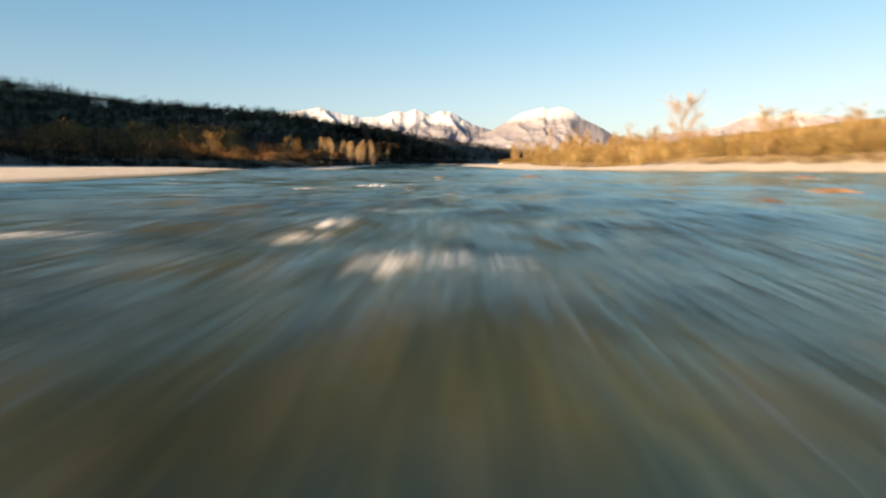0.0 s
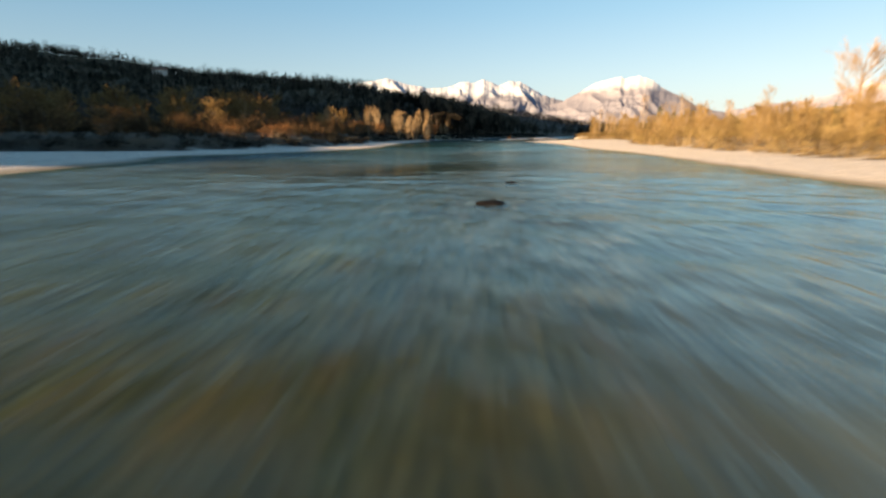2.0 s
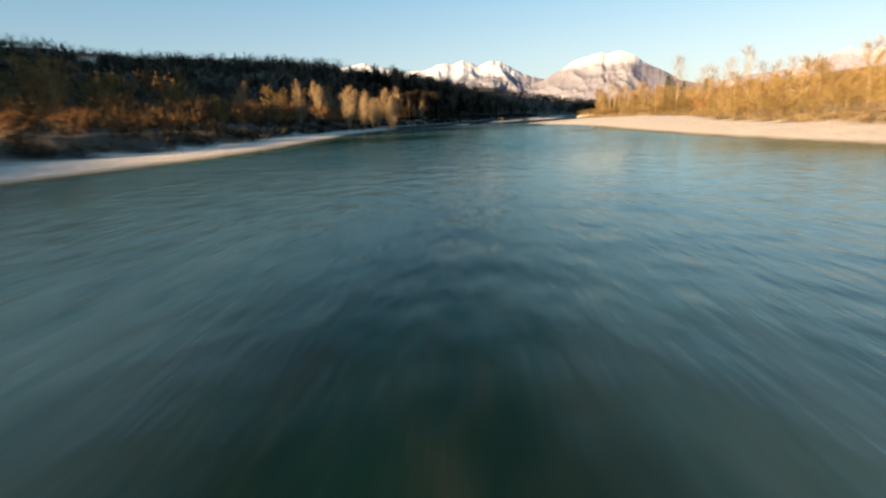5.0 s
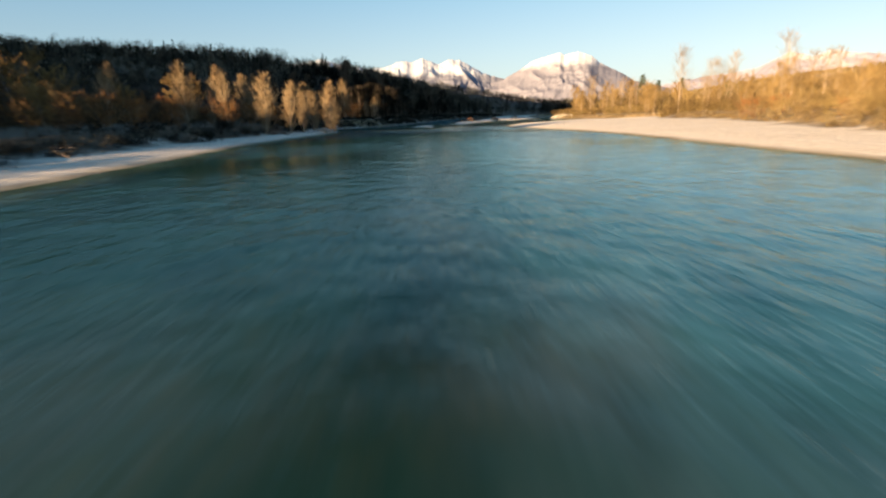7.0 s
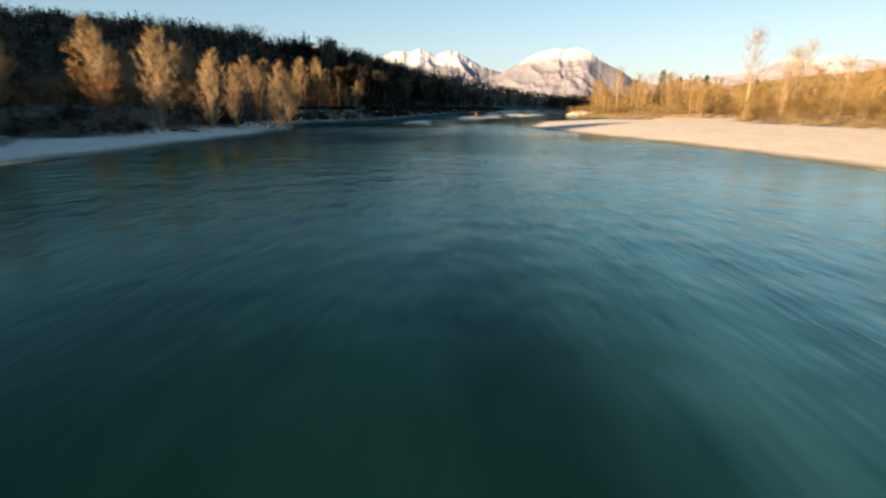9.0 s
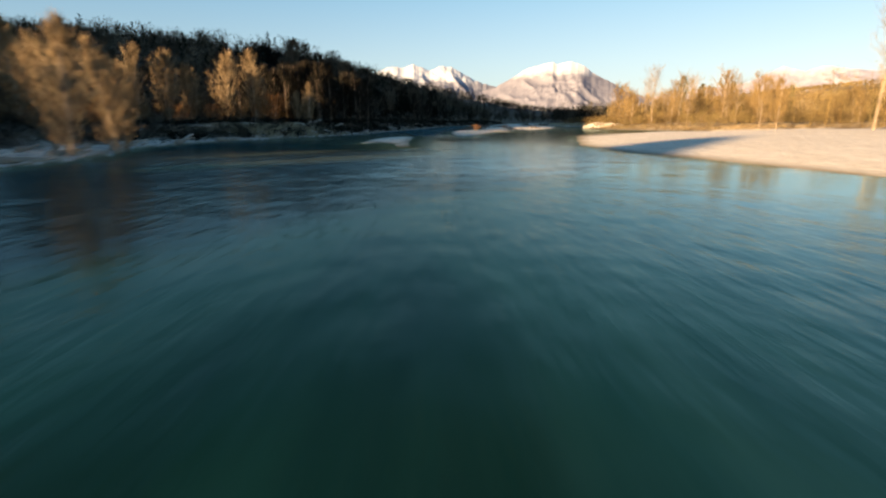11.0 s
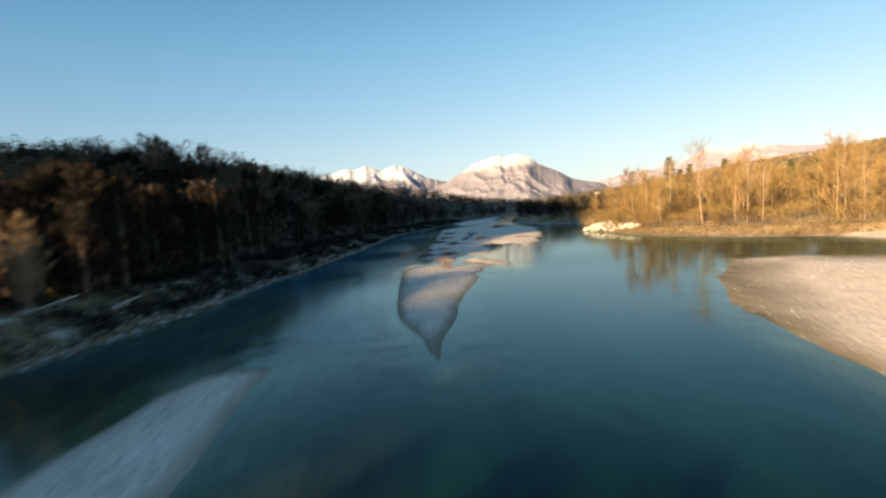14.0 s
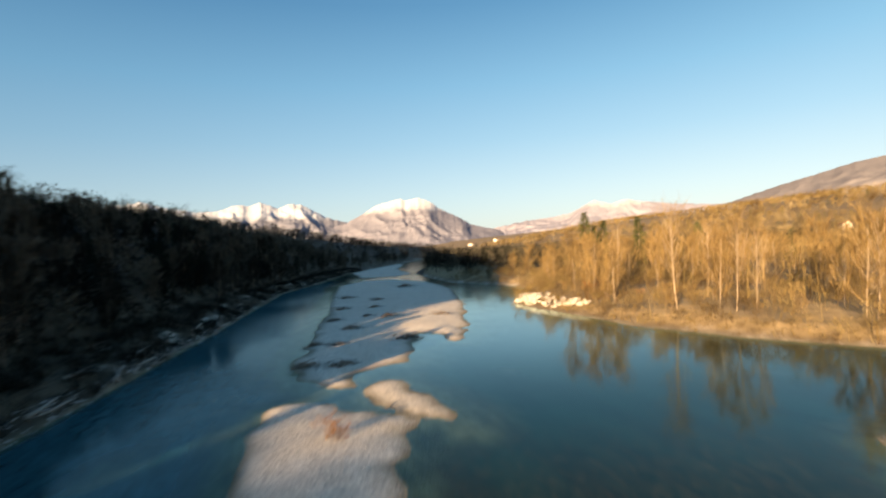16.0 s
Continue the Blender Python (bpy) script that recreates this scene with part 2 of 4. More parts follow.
    t.links.new(under.outputs[0], top.inputs[1])
    t.links.new(gloss.outputs[0], top.inputs[2])
    foam = node(t, "ShaderNodeBsdfDiffuse", Color=(0.8, 0.82, 0.82, 1))
    speck = t.nodes.new("ShaderNodeMath")
    speck.operation = "MULTIPLY"
    t.links.new(attribute(t, "foam"), speck.inputs[0])
    t.links.new(ramp(t, noise_tex(t, coords(t, (2.2, 0.9, 1)), 2.2, 5.0, 0.7), [(0.42, (0, 0, 0)), (0.6, (1, 1, 1))]), speck.inputs[1])
    last = t.nodes.new("ShaderNodeMixShader")
    t.links.new(speck.outputs[0], last.inputs[0])
    t.links.new(top.outputs[0], last.inputs[1])
    t.links.new(foam.outputs[0], last.inputs[2])
    t.links.new(last.outputs[0], out.inputs["Surface"])
    return m


def mountain_material(name, snow_line, rock, snow):
    """Rock with snow above a ragged line; height runs along z."""
    m, t, p = material(name)
    c = t.nodes.new("ShaderNodeTexCoord")
    sep = t.nodes.new("ShaderNodeSeparateXYZ")
    t.links.new(c.outputs["Object"], sep.inputs[0])
    rag = noise_tex(t, coords(t, (1, 1, 0.5)), 0.011, 8.0, 0.7)
    h = t.nodes.new("ShaderNodeMath")
    h.operation = "MULTIPLY_ADD"
    t.links.new(rag, h.inputs[0])
    h.inputs[1].default_value = 150.0
    t.links.new(sep.outputs["Z"], h.inputs[2])
    mr = node(t, "ShaderNodeMapRange", From_Min=snow_line + 45, From_Max=snow_line + 105)
    t.links.new(h.outputs[0], mr.inputs[0])
    stone = ramp(t, noise_tex(t, coords(t, (1, 1, 0.9)), 0.02, 8.0, 0.75), [(0.3, rock[0]), (0.7, rock[1])])
    g = t.nodes.new("ShaderNodeNewGeometry")
    nz = t.nodes.new("ShaderNodeSeparateXYZ")
    t.links.new(g.outputs["Normal"], nz.inputs[0])
    flat = node(t, "ShaderNodeMapRange", From_Min=0.36, From_Max=0.62)
    t.links.new(nz.outputs["Z"], flat.inputs[0])
    lie = t.nodes.new("ShaderNodeMath")
    lie.operation = "MULTIPLY"
    t.links.new(mr.outputs[0], lie.inputs[0])
    t.links.new(flat.outputs[0], lie.inputs[1])
    col = mixed(t, lie.outputs[0], stone, snow)
    t.links.new(col, p.inputs["Base Color"])
    p.inputs["Roughness"].default_value = 0.95
    p.inputs["Specular IOR Level"].default_value = 0.0
    return m


# shade is put into the DARK_WOOD and THICKET tones; GOLD_WOOD stays unshaded
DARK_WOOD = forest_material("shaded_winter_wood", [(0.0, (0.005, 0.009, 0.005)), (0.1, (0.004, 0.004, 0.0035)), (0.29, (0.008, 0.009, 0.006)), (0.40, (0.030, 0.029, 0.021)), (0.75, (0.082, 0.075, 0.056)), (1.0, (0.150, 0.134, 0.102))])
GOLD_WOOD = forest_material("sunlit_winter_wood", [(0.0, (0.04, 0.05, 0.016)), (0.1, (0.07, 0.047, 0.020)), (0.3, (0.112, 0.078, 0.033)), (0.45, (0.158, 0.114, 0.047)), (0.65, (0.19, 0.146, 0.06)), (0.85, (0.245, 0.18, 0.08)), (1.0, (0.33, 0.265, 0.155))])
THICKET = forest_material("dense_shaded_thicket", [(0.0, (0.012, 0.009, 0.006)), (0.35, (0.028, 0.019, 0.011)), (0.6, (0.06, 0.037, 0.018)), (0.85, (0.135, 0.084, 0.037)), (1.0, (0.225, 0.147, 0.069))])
GROUND = ground_material()
WATER = water_material()
# bluish rock tones: distance haze is put into these base colours
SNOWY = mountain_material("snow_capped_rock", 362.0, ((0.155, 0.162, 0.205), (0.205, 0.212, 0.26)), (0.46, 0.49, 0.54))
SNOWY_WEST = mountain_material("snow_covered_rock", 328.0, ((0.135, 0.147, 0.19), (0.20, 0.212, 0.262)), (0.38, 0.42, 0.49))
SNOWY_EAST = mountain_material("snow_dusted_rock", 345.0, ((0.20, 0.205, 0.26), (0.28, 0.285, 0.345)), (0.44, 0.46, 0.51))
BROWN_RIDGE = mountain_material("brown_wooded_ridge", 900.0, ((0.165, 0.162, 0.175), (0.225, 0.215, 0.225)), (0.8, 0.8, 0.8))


# ---- helpers for meshes ----
def mesh_from(name, verts, faces, mat):
    me = bpy.data.meshes.new(name)
    me.from_pydata([tuple(v) for v in verts] if not isinstance(verts, list) else verts, [], faces)
    me.materials.append(mat)
    return me


def smooth(me):
    me.polygons.foreach_set("use_smooth", [True] * len(me.polygons))
    return me


def part(name, bm, mat, parent=None, label="", shade=False):
    """One mesh object from a bmesh or a mesh, under a thing or a part."""
    if isinstance(bm, bmesh.types.BMesh):
        me = bpy.data.meshes.new(name)
        bm.to_mesh(me)
        bm.free()
        me.materials.append(mat)
    else:
        me = bm
    if shade:
        smooth(me)
    ob = new(name, me)
    if parent is not None:
        ob.parent = parent
    return tagged(ob, label)


def grid_mesh(name, xs, ys, zs, mat, attrs):
    """A sheet over the lines xs and ys, with float attributes on its points."""
    X, Y = np.meshgrid(xs, ys, indexing="ij")
    n, k = X.shape
    me = bpy.data.meshes.new(name)
    co = np.stack([X, Y, zs], -1).reshape(-1, 3).astype(np.float32)
    idx = np.arange(n * k).reshape(n, k)
    quads = np.stack([idx[:-1, :-1], idx[1:, :-1], idx[1:, 1:], idx[:-1, 1:]], -1).reshape(-1, 4)
    me.vertices.add(len(co))
    me.vertices.foreach_set("co", co.ravel())
    me.loops.add(quads.size)
    me.loops.foreach_set("vertex_index", quads.ravel().astype(np.int32))
    me.polygons.add(len(quads))
    me.polygons.foreach_set("loop_start", np.arange(0, quads.size, 4, dtype=np.int32))
    me.update(calc_edges=True)
    me.polygons.foreach_set("use_smooth", [True] * len(quads))
    for key, values in attrs.items():
        me.attributes.new(key, "FLOAT", "POINT").data.foreach_set("value", values.ravel().astype(np.float32))
    me.materials.append(mat)
    return me


def waves(X, Y, seed, count, shortest, longest, along=None, spread=3.2):
    """A smooth random field of summed sines, about -1 to 1."""
    r = np.random.default_rng(seed)
    z = np.zeros_like(X)
    for _ in range(count):
        length = np.exp(r.uniform(np.log(shortest), np.log(longest)))
        a = r.uniform(-spread, spread) if along is None else along + r.uniform(-spread, spread)
        z += np.sin((X * np.cos(a) + Y * np.sin(a)) * 2 * np.pi / length + r.uniform(0, 6.28)) * (length / longest) ** 0.5
    return z / np.sqrt(count / 2)


def inside_distance(X, Y, pts):
    """Distance to the outline of a polygon, positive inside."""
    P = np.array(pts, float)
    Q = np.roll(P, -1, 0)
    best = np.full(X.shape, 1e12)
    inside = np.zeros(X.shape, bool)
    for (ax, ay), (bx, by) in zip(P, Q):
        dx, dy = bx - ax, by - ay
        s = np.clip(((X - ax) * dx + (Y - ay) * dy) / (dx * dx + dy * dy + 1e-9), 0, 1)
        best = np.minimum(best, (X - ax - s * dx) ** 2 + (Y - ay - s * dy) ** 2)
        if dy:
            inside ^= ((ay > Y) != (by > Y)) & (X < dx * (Y - ay) / dy + ax)
    return np.where(inside, 1, -1) * np.sqrt(best)


def step(a, b, v):
    s = np.clip((v - a) / (b - a), 0, 1)
    return s * s * (3 - 2 * s)


# ---- the lie of the land ----
LEFT_SHORE = [(-60, -400), (-34, -60), (-19, 0), (-17.5, 25), (-17.5, 38), (-19, 50), (-22.5, 60), (-23, 72), (-27, 86), (-33, 97), (-38, 108), (-36, 123), (-29.5, 145), (-27, 160), (-27.5, 178), (-29, 200), (-31, 222), (-31, 242), (-29, 262), (-29.5, 280),
              (-36, 300), (-34.5, 318), (-29, 334), (-23.5, 347), (-20, 362), (-18, 378), (-15.5, 394), (-13, 412), (-8.5, 443), (4, 547), (19, 597), (48, 712), (70, 768), (135, 950), (230, 1200), (420, 1500)]
RIGHT_SHORE = [(470, 1450), (285, 1190), (175, 930), (104, 720), (84, 655), (78, 610), (74, 553), (83, 518), (84, 504), (78, 488), (67, 472), (59, 460), (59, 447), (60, 432), (60.5, 416), (66, 400), (73, 387),
               (71, 374), (58, 361), (50, 368), (43, 369), (33, 358), (26, 345), (21.5, 331), (18, 318), (14.5, 304), (14.5, 290), (17.5, 275), (21.5, 258), (24.5, 235), (24.5, 205), (25, 178), (28.5, 158), (29.5, 136), (28.5, 120), (25.5, 104), (21.5, 83), (19.5, 62), (23, 51), (30, 54), (45, 46), (66, 20), (70, -60), (70, -400)]
RIVER = LEFT_SHORE + RIGHT_SHORE
BAR_LOW = [(-6.5, 340), (-9.7, 340), (-11.4, 337.5), (-13, 328), (-13.2, 322), (-12.4, 316.5), (-12.6, 311), (-11.3, 310.3), (-10.7, 315), (-9.7, 312), (-7.9, 309.5), (-7.4, 304), (-7, 300.3), (-6.2, 300.3), (-6.3, 305), (-6.6, 309.5), (-6.7, 314.5), (-6.6, 324)]
BAR_NEAR = [(3.0, 336.5), (2.2, 344), (1.1, 351), (1.1, 363), (1.6, 377), (2.3, 386), (3.3, 394), (5.4, 394.5), (9, 393), (10, 389.5), (12, 389.8), (14.5, 387.2), (16.3, 384.2), (14, 382.8), (13.6, 380), (13, 378), (11.6, 377.5), (12, 374), (9.8, 367), (8, 360.5), (6, 353), (4.3, 345)]
BAR_MID = [(12.3, 395.5), (13.7, 398.6), (16.9, 399.2), (17.6, 394.5), (18.1, 391), (19.3, 386.5), (18.6, 381.5), (17.3, 384.5), (15.2, 387.8), (12.7, 392)]
BAR_FAR = [(6.2, 408.7), (7, 416), (8.5, 427), (11.5, 447), (14.8, 468), (21.8, 530), (28, 573), (43, 605), (60, 608), (68, 572), (63, 520), (50, 471), (44, 453), (34, 424), (30, 418.3), (29, 425), (27, 428), (25.4, 425), (21.5, 412), (20, 407), (14.5, 406), (12.7, 403.5), (12.6, 396.8), (8.3, 400.5), (7, 404.7)]
BAR_SPIT = [(47, 637), (53, 735), (85, 826), (130, 950), (140, 930), (95, 760), (82, 657), (66, 633)]
HILL = [(-28, 392), (-17, 465), (-4, 552), (10, 610), (40, 722), (62, 780), (126, 960), (222, 1210), (400, 1510), (500, 3000), (-2500, 3000), (-2500, 100), (-900, 250), (-600, 380), (-350, 450), (-200, 440), (-110, 425), (-50, 402)]


def ridge_shade(X, Y):
    """Unseen ridge behind the left bank, added to keep evening sun off the hill."""
    u, v = (X + Y) * 0.7071, (Y - X) * 0.7071
    # crest heights are bumped to lay shadow bands on the gravel bars
    crest = np.interp(v, [30, 73, 100, 132, 165, 186, 189, 191, 195, 198, 211, 225, 233, 236, 241, 246, 250, 254, 258, 262, 266, 270, 274, 277, 296, 299, 303, 325, 630, 1100, 1600],
                      [12, 41, 45.5, 48.5, 49, 52, 63, 78, 78, 65, 66.5, 66, 63, 79.0, 80.4, 78.9, 81.2, 79.9, 84.3, 82.2, 85.5, 83.3, 85.8, 72, 69, 92, 106, 128, 218, 280, 280])
    return crest * np.exp(-((u + 210) / 80.0) ** 2)


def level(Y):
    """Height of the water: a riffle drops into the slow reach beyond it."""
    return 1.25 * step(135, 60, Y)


def land(X, Y):
    """Height of the ground, and how far inside the river each point lies."""
    wob = waves(X, Y, 3, 14, 5, 40) * 0.9
    d = inside_distance(X, Y, RIVER) + wob * np.clip(np.abs(X) / 30, 0.3, 1) * 0.3
    deep = 0.42 + 1.1 * step(60, 140, Y) + 0.5 * step(-4, 20, X) * step(340, 380, Y)
    deep = deep * (1 - 0.75 * step(-4, -10, X) * step(295, 315, Y) * step(395, 365, Y))
    bed = -np.minimum(deep * (0.65 + 0.2 * waves(X, Y, 5, 8, 6, 30)), np.maximum(d, 0) * (0.13 + 0.5 * step(335, 355, Y) * step(900, 700, Y) * (X < 0.11 * Y - 46)))
    for pts, top, slope in ((BAR_NEAR, 0.55, 0.16), (BAR_MID, 0.22, 0.12), (BAR_FAR, 0.7, 0.10), (BAR_SPIT, 0.4, 0.1)):
        b = inside_distance(X, Y, pts) + wob * 0.22 + 0.5 * waves(X, Y, 4, 10, 3, 9) * step(378, 390, Y)
        bed = np.maximum(bed, np.where(b > 0, top * (1 - np.exp(-b * slope / top)), np.maximum(b * slope * 0.8, -4)))
    ribs = np.sin((0.87 * Y - 0.49 * X) * 2 * np.pi / 5.2 + 1.1 * waves(X, Y, 73, 6, 8, 25))
    bed = bed + 0.10 * ribs * step(0.6, 2.0, inside_distance(X, Y, BAR_NEAR))
    low = inside_distance(X, Y, BAR_LOW) + wob * 0.2
    bed = np.maximum(bed, np.minimum(low * 0.06, 0.085 + 0.02 * waves(X, Y, 71, 9, 3, 12)))
    off = np.maximum(-d, 0)
    left = X < np.interp(Y, [-60, 400, 1200], [0, 10, 260])
    bank_l = np.interp(Y, [0, 50, 85, 120, 150, 280, 305, 330, 380, 2000], [32, 34, 26, 14, 12, 10, 7, 1.5, 0, 0]) + 2.0 * waves(X, Y, 8, 6, 10, 50)
    bank_r = np.where(Y < 385, np.maximum(np.interp(Y, [0, 60, 100, 150, 215, 250, 275, 330, 372, 385], [12, 15, 14, 15, 19, 30, 40, 46, 20, 2]), 1.0), 0.2)
    bank = np.where(left, bank_l, bank_r)
    dry = 0.5 * (1 - np.exp(-off * 0.12)) + np.where(left, 0, 0.018) * np.minimum(off, bank) + np.where(left, 2.0, 1.3) * step(0, 7, off - bank) + 0.018 * waves(X, Y, 11, 12, 3, 20)
    tip = step(325, 345, Y) * step(372, 362, Y) * step(15, 20, X) * step(70, 58, X) * step(14, 5, off)
    dry = dry * (1 - 0.75 * tip)
    dry = dry + 0.45 * waves(X, Y, 12, 10, 14, 70) * step(2, 14, off - bank)
    h = inside_distance(X, Y, HILL)
    cap = np.minimum(np.interp(X, [-900, -650, -530, -420, -300, -200, -100, 0], [160, 154, 122, 78, 60, 52, 37, 120]), np.interp(Y, [450, 600, 724, 800, 900, 1150, 1400], [128, 130, 52, 34, 54, 38, 26]))
    cap = np.maximum(cap + 2.5 * waves(X, Y, 21, 8, 70, 300) + 3.4 * waves(X, Y, 22, 10, 28, 75), 6)
    hill = np.where(h > 0, cap * (1 - np.exp(-np.maximum(h, 0) * np.interp(X, [-400, -200, -80], [0.82, 0.87, 0.53]) / cap)), 0)
    right_hill = 85 * step(120, 950, X - 0.1 * Y) * step(220, 740, Y)
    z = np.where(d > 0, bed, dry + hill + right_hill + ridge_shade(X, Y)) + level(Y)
    return z, d, off - bank, h


def lines(*spans):
    out = []
    for a, b, n in spans:
        out.extend(np.linspace(a, b, n, endpoint=False))
    return np.array(out + [spans[-1][1]])


gx = lines((-4900, -900, 14), (-900, -200, 45), (-200, -60, 50), (-60, 90, 150), (90, 200, 40), (200, 900, 40), (900, 4900, 14))
gy = lines((-1500, -200, 12), (-200, 20, 40), (20, 280, 110), (280, 480, 160), (480, 760, 100), (760, 1600, 60), (1600, 5000, 16))
GX, GY = np.meshgrid(gx, gy, indexing="ij")
GZ, GD, GB, GH = land(GX, GY)
gravel = np.maximum(step(2.5, -1.0, GB + 1.6 * waves(GX, GY, 31, 14, 3, 18)), GD > 3)
gravel = np.where((GX < 0) & (GY < 125) & (GD < 0), step(0.5, -3.0, GB + 1.2 * waves(GX, GY, 31, 14, 3, 18)), gravel)
gravel = gravel * (1 - step(322, 345, GY) * (GX < np.interp(GY, [0, 400, 1200], [0, 10, 260])) * (GD < 0))
gravel = gravel * (1 - 0.75 * (GX > 45) * step(384, 392, GY) * step(500, 480, GY) * (GD < 0))
patches = step(0.9, 1.5, waves(GX, GY, 33, 12, 3, 14)) * (GD < 0) * (GD > -9) * (GX < 30) * step(320, 345, GY)
gravel = np.maximum(gravel, patches * 0.9)
# little grass left of the river, so the shade-dark soil shows there
grassy = (GD < 0) * step(-2, 6, GB) * np.where(GX > np.interp(GY, [0, 400, 1200], [0, 10, 260]), 1.0, 0.14) * (1 - step(2, 30, GH)) * (1 - 0.55 * step(110, 190, GX))
grassy = np.maximum(grassy, 0.34 * step(30, 90, GH) * step(-90, -150, GX) * step(1100, 800, GY))
grassy = np.maximum(grassy, 0.62 * (GD < -0.5) * step(14, 9, -GD) * step(-6, -14, GX) * step(318, 338, GY) * step(384, 362, GY))
# right bar's tip kept dark: wet gravel, with soft shade in the colour
wet = step(0.17, 0.0, GZ - level(GY)) * np.where((GX > 15) & (GY > 320) & (GY < 372), GD > -14, GD > -2)
wet = wet * (1 - 0.85 * step(0.0, 0.9, inside_distance(GX, GY, BAR_LOW)))
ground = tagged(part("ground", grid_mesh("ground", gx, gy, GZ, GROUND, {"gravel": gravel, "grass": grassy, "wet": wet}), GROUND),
                "pale river gravel banks and brown winter floodplain with a wooded hill", "ground", kind="structure")

# ---- the river ----
wx = lines((-70, -45, 8), (-45, -14, 44), (-14, 18, 116), (18, 45, 44), (45, 110, 34), (110, 480, 20))
wy = lines((-400, -20, 12), (-20, 80, 290), (80, 130, 80), (130, 400, 270), (400, 620, 80), (620, 1500, 40))
WX, WY = np.meshgrid(wx, wy, indexing="ij")
BZ, BD, _a, _b = land(WX, WY)
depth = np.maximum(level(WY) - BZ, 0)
calm = step(3, 10, WX) * step(310, 340, WY) * step(520, 480, WY)
fast = step(112, 18, WY)
fine_grid = step(70, 50, np.abs(WX)) * step(460, 380, WY) * step(-30, -10, WY)
chop = (0.5 + 0.28 * fast) * (1 - 0.92 * calm) * (1 - 0.5 * step(262, 300, WY)) * (0.75 + 0.35 * waves(WX, WY, 41, 8, 12, 60)) * step(0.0, 0.25, depth + 0.05) * (1 - 0.3 * step(2, 20, WX) * step(250, 200, WY))
swell = waves(WX, WY, 43, 26, 1.3, 6.0, along=1.57, spread=0.75)
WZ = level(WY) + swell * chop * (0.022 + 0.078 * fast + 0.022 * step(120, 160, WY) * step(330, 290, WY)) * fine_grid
foam = np.zeros_like(WX)
# white water: places with half widths, behind the sunken boulders
for fx, fy, rx, ry in ((-4.3, 13.9, 1.5, 0.35), (-7.0, 12.9, 0.9, 0.25), (-3.3, 6.9, 0.7, 0.16), (0.7, 8.0, 0.18, 0.2), (1.0, 10.8, 0.2, 0.2), (1.95, 4.9, 0.22, 0.3), (3.15, 4.9, 0.25, 0.35), (2.5, 5.1, 0.16, 0.2),
                       (-4.8, 15.6, 1.0, 0.2), (-2.6, 19.8, 0.6, 0.3), (-1.6, 19.1, 0.5, 0.25), (-0.3, 21.7, 0.8, 0.3), (2.25, 14.1, 0.2, 0.4), (3.2, 13.8, 0.22, 0.35), (0.4, 7.2, 0.25, 0.1), (1.5, 11.5, 0.3, 0.12),
                       (8.3, 32.6, 0.9, 0.35), (2.7, 33.1, 0.5, 0.25), (-9, 24, 1.4, 0.3), (-12, 30, 1.6, 0.3), (25, 31, 1.6, 0.5)):
    foam = np.maximum(foam, np.exp(-(((WX - fx) / rx) ** 2 + ((WY - fy) / ry) ** 2)) * 1.2)
for hx, hy, r, up in ((2.6, 6.0, 0.8, 0.10), (3.0, 14.7, 0.8, 0.12), (-4.3, 14.4, 1.2, 0.08), (8.4, 33.8, 1.0, 0.08), (-0.3, 22.2, 0.8, 0.07)):
    WZ += up * np.exp(-(((WX - hx) / r) ** 2 + ((WY - hy) / 0.55) ** 2))
murk = np.maximum(step(0.4, 1.2, depth + 0.1 * waves(WX, WY, 45, 8, 8, 40)), step(130, 168, WY) * step(0.15, 0.5, depth))
axis = np.interp(WY, [0, 60, 120, 260], [3.0, 2.5, -2.0, -4.0])
murk = np.maximum(murk * (0.05 + 0.95 * step(60, 160, WY)), 0.88 * step(44, 98, WY))
murk = murk * (1 - 0.16 * np.exp(-((WX - axis) / 3.2) ** 2) * step(127, 140, WY) * step(166, 148, WY))
murk = np.where((WX < -3) & (WY > 274), np.minimum(murk, 0.55 + 0.45 * np.maximum(step(-4.5, -3, WX), np.maximum(step(279, 274, WY), step(290, 296, WY)))), murk)
murk = np.maximum(murk, 0.92 * step(-1, -4, WX) * step(289, 295, WY) * step(0.06, 0.14, depth))
murk = murk * (1 - 0.45 * step(-5, 0, WX) * step(12, 6, WX) * step(281, 290, WY) * step(318, 304, WY))
murk = murk * (1 - 0.35 * step(9, 16, WX) * step(46, 34, WX) * step(334, 348, WY) * step(384, 366, WY))
murk = np.maximum(murk, 0.95 * step(4, -2, WX - 0.11 * (WY - 360)) * step(335, 352, WY) * step(0.1, 0.3, depth))
open_water = step(98, 72, WY)
# paler water by place: shallow tone, with sky reflection put into the colour
pale_sheen = (0.9 - 0.26 * step(98, 112, WY) * step(164, 150, WY) - 0.6 * step(214, 236, WY) * (1 - 0.7 * step(263, 274, WY))) * step(-2.3 + 2.9 * step(150, 110, WY) + 1.3 * step(174, 188, WY) + 1.3 * step(222, 240, WY) - 0.2 * open_water, 4.2 + 0.4 * step(150, 110, WY), WX - axis) * step(297, 274, WY) * step(15, 50, WY)
pale_sheen = pale_sheen + (0.23 + 0.35 * step(170, 120, WY)) * step(-1.0 - 2.5 * open_water, -6.0 - 3.5 * open_water, WX - axis) * step(200, 162, WY)
pale_sheen = np.maximum(pale_sheen, (0.05 + 0.13 * step(246, 262, WY)) * step(150, 200, WY) * step(294, 278, WY))
pale_sheen = np.maximum(pale_sheen, 0.14 * step(22, 8, WY))
pale_sheen = np.maximum(pale_sheen, (0.06 + 0.14 * step(252, 268, WY)) * step(1, -6, WX - axis) * step(225, 250, WY) * step(302, 288, WY))
